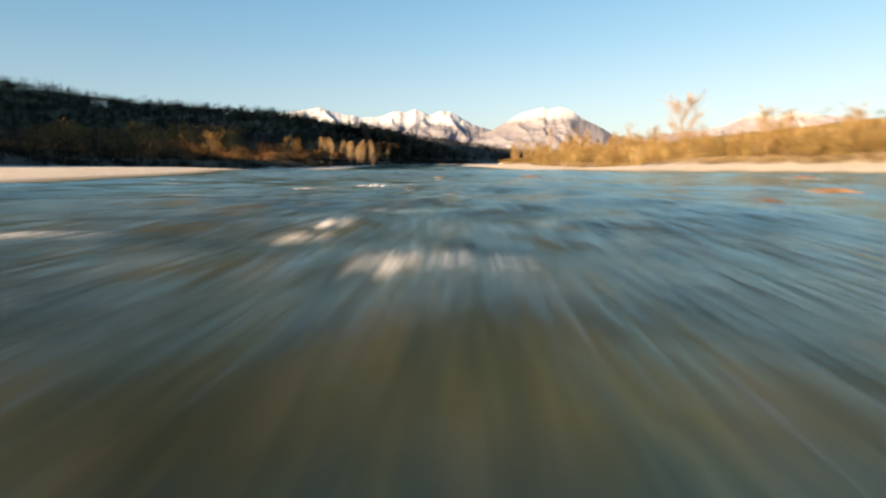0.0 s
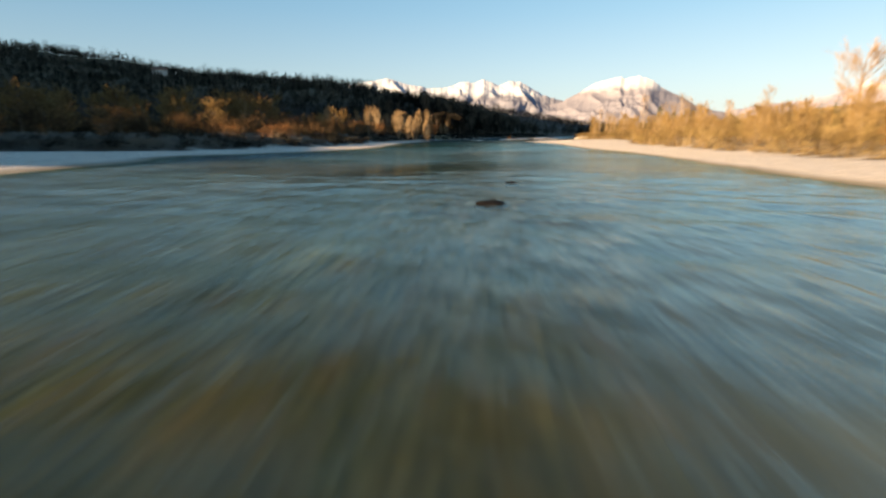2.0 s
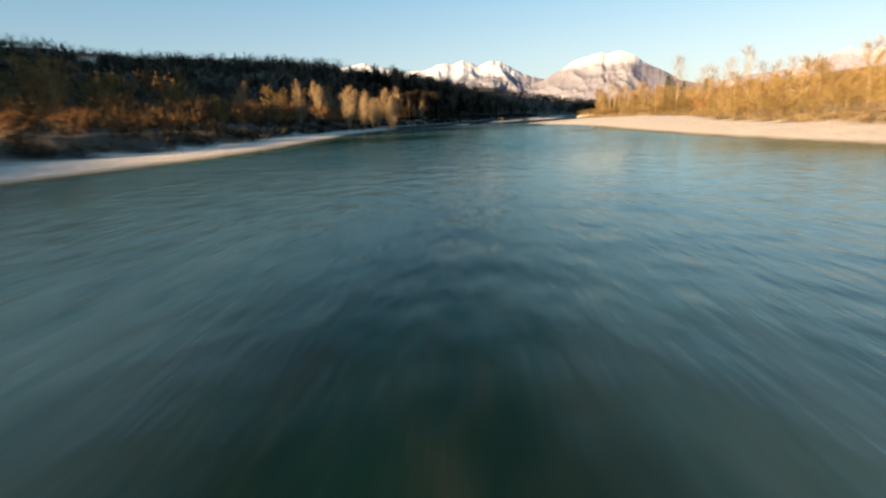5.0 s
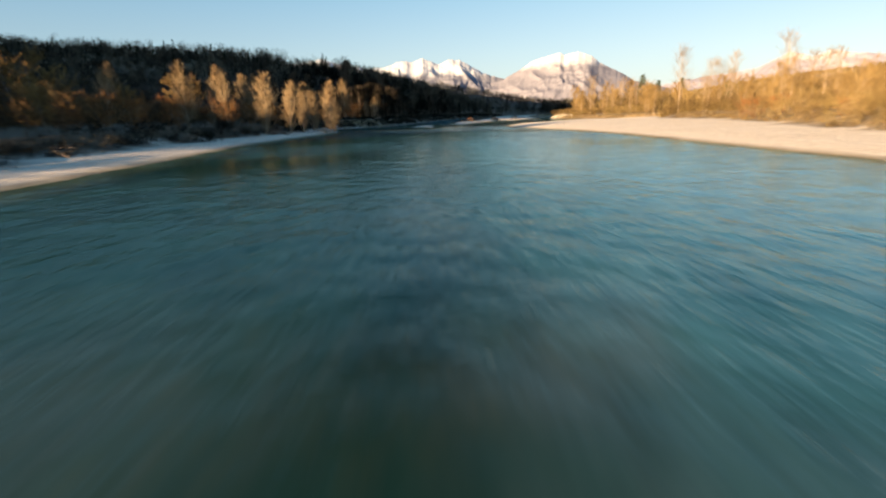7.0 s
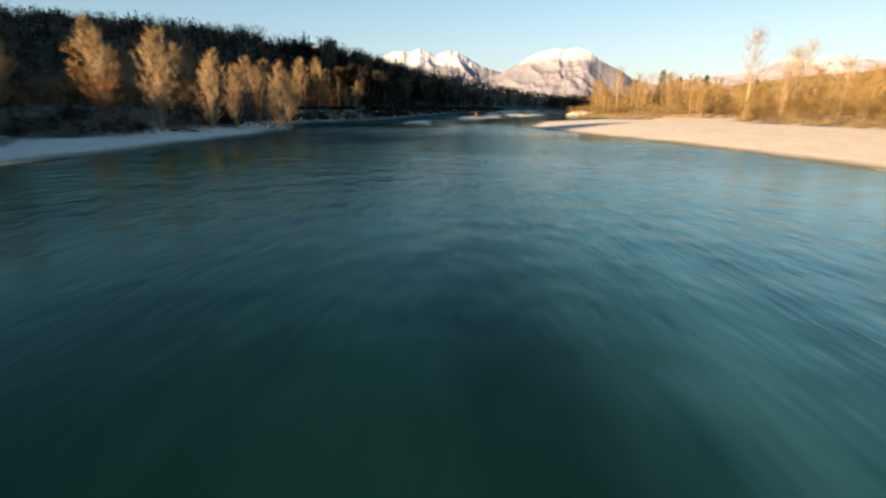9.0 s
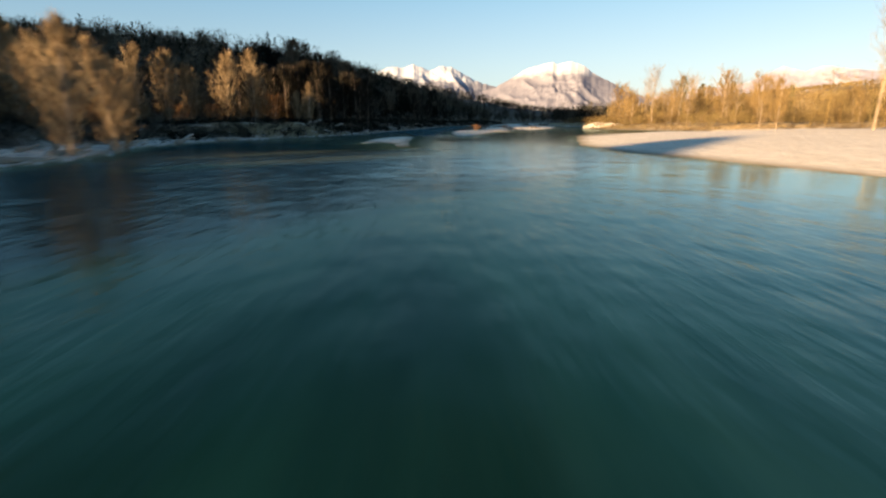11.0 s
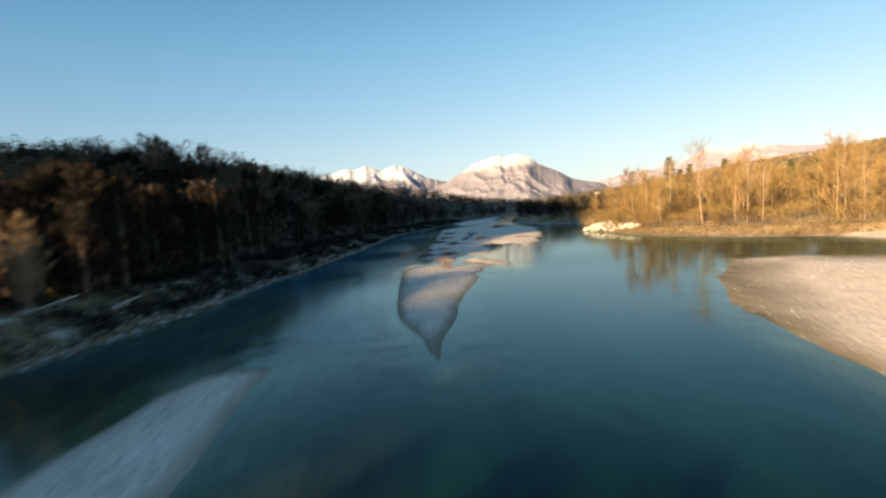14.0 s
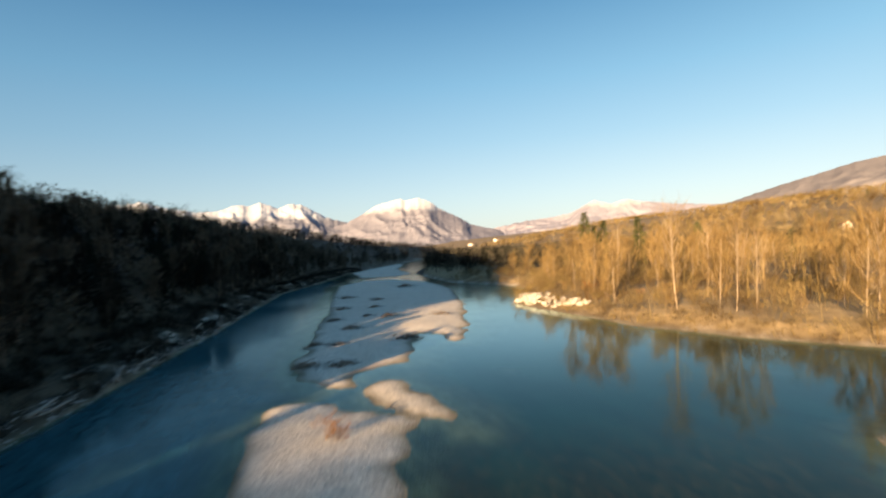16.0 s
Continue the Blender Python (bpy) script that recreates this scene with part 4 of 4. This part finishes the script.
    foot = np.stack([np.stack([P[:, 0] - sx, P[:, 1] - sy, P[:, 2] - 0.6], -1), np.stack([P[:, 0] + sx, P[:, 1] + sy, P[:, 2] - 0.6], -1),
                     np.stack([P[:, 0] + r.normal(size=n) * 0.3, P[:, 1] + r.normal(size=n) * 0.3, P[:, 2] + H * 0.95], -1)], 1).reshape(-1, 3)
    co = np.concatenate([tri, foot]).astype(np.float32)
    me = bpy.data.meshes.new(name)
    me.vertices.add(len(co))
    me.vertices.foreach_set("co", co.ravel())
    me.loops.add(len(co))
    me.loops.foreach_set("vertex_index", np.arange(len(co), dtype=np.int32))
    me.polygons.add(len(co) // 3)
    me.polygons.foreach_set("loop_start", np.arange(0, len(co), 3, dtype=np.int32))
    me.update(calc_edges=True)
    me.attributes.new("tone", "FLOAT", "POINT").data.foreach_set("value", np.concatenate([np.repeat(tone, blades * 3), np.repeat(tone, 3)]).astype(np.float32))
    me.materials.append(mat)
    return tagged(new(name, me), label, category, kind="stuff")


def scatter(n, x0, x1, y0, y1, keep):
    """Random places on dry ground for which keep(x, y, z, river distance, bank distance, hill distance) holds."""
    X, Y = rng.uniform(x0, x1, n), rng.uniform(y0, y1, n)
    z, d, o, h = land(X[None, :], Y[None, :])
    ok = keep(X, Y, z[0], d[0], o[0], h[0]) & (d[0] < 0)
    return np.stack([X, Y, z[0]], -1)[ok]


hill_near = scatter(11500, -720, 90, 380, 800, lambda x, y, z, d, o, h: (h > 0) & (h < 280) & (o > 1))
front = (np.abs(hill_near[:, 0] - np.interp(hill_near[:, 1], [380, 470, 560, 640], [-28, -17, -2, 18])) < 75) & (hill_near[:, 1] < 600)
# paler tones than at the hill foot: haze put into the colour
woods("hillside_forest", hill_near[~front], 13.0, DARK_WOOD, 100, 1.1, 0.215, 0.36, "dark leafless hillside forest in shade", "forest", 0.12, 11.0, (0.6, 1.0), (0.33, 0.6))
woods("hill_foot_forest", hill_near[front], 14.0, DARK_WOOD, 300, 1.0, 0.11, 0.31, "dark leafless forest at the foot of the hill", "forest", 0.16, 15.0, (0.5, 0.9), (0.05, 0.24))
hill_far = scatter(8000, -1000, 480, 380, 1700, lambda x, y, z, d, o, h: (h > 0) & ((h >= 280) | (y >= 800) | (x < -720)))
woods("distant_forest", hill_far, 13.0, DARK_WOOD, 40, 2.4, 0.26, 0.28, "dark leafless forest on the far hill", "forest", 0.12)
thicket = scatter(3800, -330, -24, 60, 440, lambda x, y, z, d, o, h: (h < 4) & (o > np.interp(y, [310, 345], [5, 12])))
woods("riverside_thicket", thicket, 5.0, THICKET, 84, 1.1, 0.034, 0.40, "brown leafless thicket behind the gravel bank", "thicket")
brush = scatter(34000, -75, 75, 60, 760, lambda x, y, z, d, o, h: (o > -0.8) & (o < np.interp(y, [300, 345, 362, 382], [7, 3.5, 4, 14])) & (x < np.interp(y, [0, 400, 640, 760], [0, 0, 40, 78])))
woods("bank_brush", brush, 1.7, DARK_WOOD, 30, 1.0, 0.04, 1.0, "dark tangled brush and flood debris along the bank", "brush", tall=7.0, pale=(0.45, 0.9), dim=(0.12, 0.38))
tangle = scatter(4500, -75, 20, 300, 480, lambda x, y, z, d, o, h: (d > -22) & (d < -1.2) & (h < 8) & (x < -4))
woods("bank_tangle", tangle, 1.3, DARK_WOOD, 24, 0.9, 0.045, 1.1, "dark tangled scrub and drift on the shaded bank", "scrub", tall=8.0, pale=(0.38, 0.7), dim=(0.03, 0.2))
under = scatter(10500, 36, 200, 5, 560, lambda x, y, z, d, o, h: (o > -0.8) & (o < 60) & ((y > 385) | (waves(x, y, 91, 12, 6, 40) > -0.25)))
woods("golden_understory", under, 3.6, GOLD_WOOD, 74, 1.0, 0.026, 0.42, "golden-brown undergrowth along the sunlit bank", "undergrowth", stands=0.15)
tufts = scatter(26000, 30, 110, 10, 500, lambda x, y, z, d, o, h: (o > -0.3) & (o < 6.5) & (x > 40 - 0.05 * y))
woods("dry_grass", tufts, 0.8, GOLD_WOOD, 14, 0.5, 0.03, 0.8, "tufts of dry golden grass along the sunlit bank", "grass")
east = scatter(4600, 90, 520, 90, 900, lambda x, y, z, d, o, h: (h < 0) & (o > 14) & ~((y > 540) & (x < 230)))
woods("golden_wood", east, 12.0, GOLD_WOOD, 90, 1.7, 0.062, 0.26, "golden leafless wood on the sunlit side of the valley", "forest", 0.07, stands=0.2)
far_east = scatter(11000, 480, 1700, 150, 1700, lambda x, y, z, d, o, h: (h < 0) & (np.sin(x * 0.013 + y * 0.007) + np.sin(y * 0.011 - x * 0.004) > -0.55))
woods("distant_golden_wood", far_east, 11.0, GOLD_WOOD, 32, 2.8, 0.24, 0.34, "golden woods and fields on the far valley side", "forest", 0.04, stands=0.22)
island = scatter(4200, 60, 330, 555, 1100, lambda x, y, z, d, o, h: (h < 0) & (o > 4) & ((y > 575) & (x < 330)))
# the shade on this wood is only in its dark tones
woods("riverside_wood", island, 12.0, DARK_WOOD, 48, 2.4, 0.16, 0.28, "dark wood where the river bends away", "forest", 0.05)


# ---- boulders, driftwood, pebbles ----
def boulder_mesh(seed, mat):
    bm = bmesh.new()
    bmesh.ops.create_icosphere(bm, subdivisions=2, radius=1.0)
    r = np.random.default_rng(seed)
    off = Vector(r.uniform(0, 50, 3))
    stretch = (r.uniform(0.8, 1.3), r.uniform(0.75, 1.1), r.uniform(0.6, 0.85))
    for v in bm.verts:
        n1 = noise.noise(v.co * 1.1 + off) * 0.35 + noise.noise(v.co * 2.7 + off) * 0.14
        v.co = v.co * (1 + n1)
        v.co = Vector((v.co.x * stretch[0], v.co.y * stretch[1], v.co.z * stretch[2]))
    me = bpy.data.meshes.new("boulder")
    bm.to_mesh(me)
    bm.free()
    me.materials.append(mat)
    return me


BOULDERS = [boulder_mesh(300 + i, WHITE_STONE) for i in range(5)]
for i in range(130):
    f = float(rng.uniform(0, 1))
    up = float(rng.uniform(0, 1) ** 1.3)
    x = np.interp(f, [0, 0.2, 0.75, 1], [70, 61.2, 60.2, 63.5]) + up * 4.5 + rng.normal() * 0.4
    y = np.interp(f, [0, 0.2, 0.75, 1], [476, 461, 448, 437]) + up * 2.0 + rng.normal() * 0.6
    s = rng.uniform(0.3, 0.85) * (1.1 - 0.3 * up)
    ob = new("boulder", BOULDERS[i % 5])
    ob.matrix_basis = Matrix.Translation((x, y, max(ground_z(x, y), -0.2) + s * 0.3 + 0.8 * up * math.sin(math.pi * min(1, f * 0.8 + 0.15)))) @ Matrix.Rotation(rng.uniform(0, 6), 4, "Z") @ Matrix.Scale(s, 4)
    tagged(ob, "pale limestone boulder piled at the water's edge", "boulder", "boulders at the point")


ALGAE_STONE = noisy("algae_brown_stone", [(0.3, (0.09, 0.05, 0.02)), (0.7, (0.28, 0.17, 0.08))], 1.6, 0.5, 0.4)
WET = [boulder_mesh(320 + i, ALGAE_STONE) for i in range(3)]
for i, (x, y, s) in enumerate(((8.4, 33.7, 0.75), (9.3, 34.3, 0.4), (2.7, 33.7, 0.34), (11.2, 13.0, 0.42), (15.5, 16.2, 0.5), (26, 32.2, 0.9), (1.4, 19.7, 0.25), (3.0, 14.85, 0.3), (2.6, 6.1, 0.3))):
    ob = new("river_boulder", WET[i % 3])
    ob.matrix_basis = Matrix.Translation((x, y, level(np.array(y)) - 0.32 * s)) @ Matrix.Rotation(i * 1.3, 4, "Z") @ Matrix.Diagonal((s * 1.3, s * 0.8, s * 0.8, 1))
    tagged(ob, "wet orange-brown boulder breaking the river surface", "boulder", "boulders in the river")
DARK_STONE = noisy("wet_dark_stone", [(0.3, (0.004, 0.004, 0.005)), (0.7, (0.012, 0.012, 0.013))], 1.6, 0.9, 0.4)
DARK_STONE.node_tree.nodes["Principled BSDF"].inputs["Specular IOR Level"].default_value = 0.05
BLACK = boulder_mesh(330, DARK_STONE)
for x, y, s in ((2.9, 62.1, 0.46), (3.7, 70.0, 0.3)):
    ob = new("river_boulder", BLACK)
    ob.matrix_basis = Matrix.Translation((x, y, level(np.array(y)) - 0.08 * s)) @ Matrix.Diagonal((s * 1.3, s, s * 0.6, 1))
    tagged(ob, "wet dark grey boulder just breaking the river surface", "boulder", "boulders in the river")


def driftwood_pile(seed):
    """Flood debris: bleached logs laid over one another, with broken twigs."""
    t = Twigs(seed)
    r = t.r
    top = tagged(new("driftwood_pile"), "tangled heap of grey-brown driftwood on the gravel", "driftwood", "driftwood on the bars")
    for i in range(6):
        a = r.normal() * 0.5
        ln = r.uniform(1.2, 3.2)
        g = Twigs(seed * 10 + i)
        p = np.array((r.normal() * 0.5 - math.cos(a) * ln / 2, r.normal() * 0.35 - math.sin(a) * ln / 2, 0.08 + 0.1 * i))
        pts = bent(g.r, p, (math.cos(a), math.sin(a), r.normal() * 0.06), ln, 5, 0.08)
        rad = r.uniform(0.05, 0.13)
        base = len(g.v)
        for k, q in enumerate(pts):
            for s in range(6):
                b_ = 6.2832 * s / 6
                rr = rad * (1 - 0.13 * k)
                g.v.append((q[0] - math.sin(a) * rr * math.cos(b_), q[1] + math.cos(a) * rr * math.cos(b_), q[2] + rr * math.sin(b_)))
        for k in range(5):
            for s in range(6):
                c, d = base + k * 6 + s, base + k * 6 + (s + 1) % 6
                g.f.append((c, d, d + 6, c + 6))
        g.f += [tuple(base + s for s in range(5, -1, -1)), tuple(base + 30 + s for s in range(6))]
        part("log", smooth(mesh_from("log", g.v, g.f, DEADWOOD)), DEADWOOD, top)
    for _ in range(160):
        p = np.array((r.normal() * 1.0, r.normal() * 0.45, abs(r.normal()) * 0.22))
        t.blade(p, np.array((r.normal(), r.normal() * 0.6, abs(r.normal()) * 0.5)), r.uniform(0.3, 0.9), 0.02)
    tagged(part("brushwood", mesh_from("brushwood", t.tv, t.tf, TWIG_DARK), TWIG_DARK, top), kind="stuff")
    return top


PILES = [driftwood_pile(41), driftwood_pile(43)]
spots = [(8.2, 409.3, 1.3), (11.9, 408.3, 1.2), (15.3, 451.7, 1.1), (12.8, 422.6, 0.9), (9.8, 424.9, 0.9), (18.8, 472.4, 1.3), (17.1, 436.9, 1.2), (23.4, 503, 1.6), (26.7, 469.6, 1.0), (30.1, 488.8, 1.2), (26.3, 449.5, 1.3),
         (23.8, 423.6, 1.4), (49.9, 534.5, 1.9), (36.8, 447.9, 1.2), (22.3, 453.5, 0.9), (-52, 147, 1.7), (-47, 160, 1.3), (-42, 205, 1.5), (-41, 232, 1.4), (-38, 262, 1.3), (-43, 285, 1.6), (-44, 302, 1.7), (-41, 320, 1.7),
         (-36, 338, 1.5), (-28, 356, 1.3), (-24, 372, 1.5), (-22, 392, 1.4), (-20, 405, 1.2), (-19, 425, 1.4), (-14, 446, 1.3)]
for k, (x, y, s) in enumerate(spots):
    place = (x, y, ground_z(x, y) - 0.02, s, float(rng.uniform(-0.6, 0.6)))
    if k < 2:
        stand(PILES[k], *place)
    else:
        copy_at(PILES[k % 2], *place)
plant("shrub", 8.0, 383.0, 0.42, 1.5)
plant("shrub", 9.0, 382.4, 0.3, 1.4)


BLEACHED = noisy("bleached_driftwood", [(0.3, (0.20, 0.175, 0.145)), (0.7, (0.46, 0.42, 0.36))], 2.0, 0.9, 0.5, by_object=0.35)


def drift_log(seed):
    """A stranded trunk with a root plate and a few broken limbs."""
    g = Twigs(seed)
    r = g.r
    top = tagged(new("drift_log"), "bleached driftwood log stranded along the shaded bank", "driftwood", "logs along the bank")

    def tube(pts, radii, name):
        v, f = [], []
        for k, (q, rr) in enumerate(zip(pts, radii)):
            for m in range(7):
                b = 6.2832 * m / 7
                v.append((q[0], q[1] + rr * math.cos(b), q[2] + rr * math.sin(b)))
            if k:
                f += [((k - 1) * 7 + m, (k - 1) * 7 + (m + 1) % 7, k * 7 + (m + 1) % 7, k * 7 + m) for m in range(7)]
        f += [tuple(range(6, -1, -1)), tuple(len(v) - 7 + m for m in range(7))]
        part(name, smooth(mesh_from(name, v, f, BLEACHED)), BLEACHED, top)

    pts = bent(r, (-0.5, 0, 0.04), (1, 0, 0.02), 1.0, 6, 0.07)
    tube(pts, [0.075, 0.045, 0.042, 0.038, 0.033, 0.027, 0.015], "trunk")
    for _ in range(3):
        k = int(r.integers(1, 5))
        tube(bent(r, pts[k], (0.8, r.normal() * 0.9, abs(r.normal()) * 0.5), r.uniform(0.12, 0.3), 3, 0.1), [0.016, 0.012, 0.009, 0.004], "branch")
    return top


LOGS = [drift_log(51 + i) for i in range(3)]
shore = np.array([q for q in LEFT_SHORE if 270 < q[1] < 560], float)
for i in range(84):
    y = float(278 + 190 * rng.uniform(0, 1) ** 1.1)
    x = float(np.interp(y, shore[:, 1], shore[:, 0]) - 0.3 - rng.uniform(0, 1) ** 1.6 * np.interp(y, [280, 340, 380, 420], [9, 10, 9, 3.5]))
    along = math.atan2(1.0, float(np.interp(y + 6, shore[:, 1], shore[:, 0]) - np.interp(y - 6, shore[:, 1], shore[:, 0])) / 12)
    place = (x, y, max(ground_z(x, y), 0.0) + 0.05, float(rng.uniform(1.6, 6.0)), along + float(rng.normal() * 0.3))
    if i < 3:
        stand(LOGS[i], *place)
    else:
        copy_at(LOGS[i % 3], *place)


def pebbles(name, pts, low, high, mat, label):
    """Loose stones: rough eight-sided lumps, as one object."""
    r = np.random.default_rng(61)
    n = len(pts)
    base = np.array([(1, 0, 0), (-1, 0, 0), (0, 1, 0), (0, -1, 0), (0, 0, 1), (0, 0, -1)], float)
    tri = np.array([(0, 2, 4), (2, 1, 4), (1, 3, 4), (3, 0, 4), (2, 0, 5), (1, 2, 5), (3, 1, 5), (0, 3, 5)])
    size = low * (high / low) ** (r.uniform(0, 1, n) ** 2)
    co = base[None] * (size[:, None, None] * r.uniform(0.6, 1.3, (n, 6, 1)) * np.array((1.2, 1.0, 0.6)))
    th = r.uniform(0, 6.28, n)
    c, s = np.cos(th)[:, None], np.sin(th)[:, None]
    co = np.stack([co[..., 0] * c - co[..., 1] * s, co[..., 0] * s + co[..., 1] * c, co[..., 2]], -1) + np.asarray(pts)[:, None, :]
    faces = (tri[None] + 6 * np.arange(n)[:, None, None]).reshape(-1, 3)
    me = mesh_from(name, co.reshape(-1, 3).tolist(), faces.tolist(), mat)
    return tagged(part(name, me, mat), label, "stones", kind="stuff")


X, Y = rng.uniform(-60, 75, 60000), rng.uniform(60, 600, 60000)
z, d, o, h = land(X[None, :], Y[None, :])
ok = (z[0] - level(Y) > -0.02) & (z[0] - level(Y) < 1.2) & (o[0] < 1)
pebbles("loose_stones", np.stack([X, Y, z[0]], -1)[ok][:12000], 0.04, 0.11, STONE, "loose grey river stones scattered over the gravel")

X, Y = rng.uniform(-60, 5, 60000), rng.uniform(270, 500, 60000)
z, d, o, h = land(X[None, :], Y[None, :])
ok = (d[0] < 0.6) & (d[0] > -7) & (z[0] < 1.2)
pebbles("bank_stones", np.stack([X, Y, z[0]], -1)[ok][:1800], 0.10, 0.42, STONE, "grey stones and rubble at the edge of the shaded bank")


# ---- houses ----
def box(bm, x0, x1, y0, y1, z0, z1):
    vs = [bm.verts.new(c) for c in ((x0, y0, z0), (x1, y0, z0), (x1, y1, z0), (x0, y1, z0), (x0, y0, z1), (x1, y0, z1), (x1, y1, z1), (x0, y1, z1))]
    for q in ((3, 2, 1, 0), (4, 5, 6, 7), (0, 1, 5, 4), (1, 2, 6, 5), (2, 3, 7, 6), (3, 0, 4, 7)):
        bm.faces.new([vs[k] for k in q])


def house(w, d, h, storeys, label):
    """A farmhouse: plastered walls with gables, a tiled roof with eaves, windows, a door and a chimney."""
    top = tagged(new("house"), label, "house", "houses in the valley")
    bm = bmesh.new()
    rise = d * 0.28
    lo = [bm.verts.new(c) for c in ((-w / 2, -d / 2, -2), (w / 2, -d / 2, -2), (w / 2, d / 2, -2), (-w / 2, d / 2, -2))]
    hi = [bm.verts.new(c) for c in ((-w / 2, -d / 2, h), (w / 2, -d / 2, h), (w / 2, d / 2, h), (-w / 2, d / 2, h))]
    ga, gb = bm.verts.new((-w / 2, 0, h + rise)), bm.verts.new((w / 2, 0, h + rise))
    for q in ((lo[0], lo[1], hi[1], hi[0]), (lo[2], lo[3], hi[3], hi[2]), (lo[1], lo[2], hi[2], gb, hi[1]), (lo[3], lo[0], hi[0], ga, hi[3])):
        bm.faces.new(q)
    part("wall", bm, PLASTER, top)
    bm = bmesh.new()
    e, k = 0.6, rise / (d / 2)
    for sgn in (-1, 1):
        vs = [bm.verts.new(c) for c in ((-w / 2 - e, sgn * (d / 2 + e), h - e * k + 0.05), (w / 2 + e, sgn * (d / 2 + e), h - e * k + 0.05), (w / 2 + e, 0, h + rise + 0.05), (-w / 2 - e, 0, h + rise + 0.05))]
        up = [bm.verts.new(v.co + Vector((0, 0, 0.25))) for v in vs]
        bm.faces.new(vs)
        bm.faces.new(up[::-1])
        for a in range(4):
            bm.faces.new((vs[a], vs[(a + 1) % 4], up[(a + 1) % 4], up[a]))
    roof = part("roof", bm, ROOF_TILE, top)
    bm = bmesh.new()
    box(bm, w * 0.2, w * 0.2 + 0.7, -0.35, 0.35, h + rise - 0.6, h + rise + 1.0)
    part("chimney", bm, PLASTER, roof)
    for s in range(storeys):
        for i in range(4):
            for side in (-1, 1):
                bm = bmesh.new()
                x = -w / 2 + w * (i + 0.5) / 4
                y = side * (d / 2 + 0.003)
                if s == 0 and i == 1 and side == -1:
                    box(bm, x - 0.55, x + 0.55, y - 0.04, y + 0.04, 0, 2.1)
                    part("door", bm, DEADWOOD, top)
                    continue
                z0 = 0.95 + 2.8 * s
                box(bm, x - 0.5, x + 0.5, y - 0.03, y + 0.03, z0, z0 + 1.35)
                win = part("window", bm, DEADWOOD, top)
                bm = bmesh.new()
                box(bm, x - 0.42, x + 0.42, y - 0.04, y + 0.04, z0 + 0.08, z0 + 1.27)
                part("pane", bm, PANE, win)
    return top


HOUSE = house(14, 9, 6.0, 2, "white plastered farmhouse with a brown tiled roof among trees")
for k, (x, y, s, turn) in enumerate(((-372, 592, 1.0, 0.5), (427, 630, 0.8, 0.9), (345, 1880, 1.1, 0.3), (610, 1960, 1.2, -0.2), (680, 1900, 1.2, 0.5))):
    place = (x, y, ground_z(x, y) + (2 if k == 0 else -1.5 if k == 1 else 0), s, turn)
    stand(HOUSE, *place) if k == 0 else copy_at(HOUSE, *place)
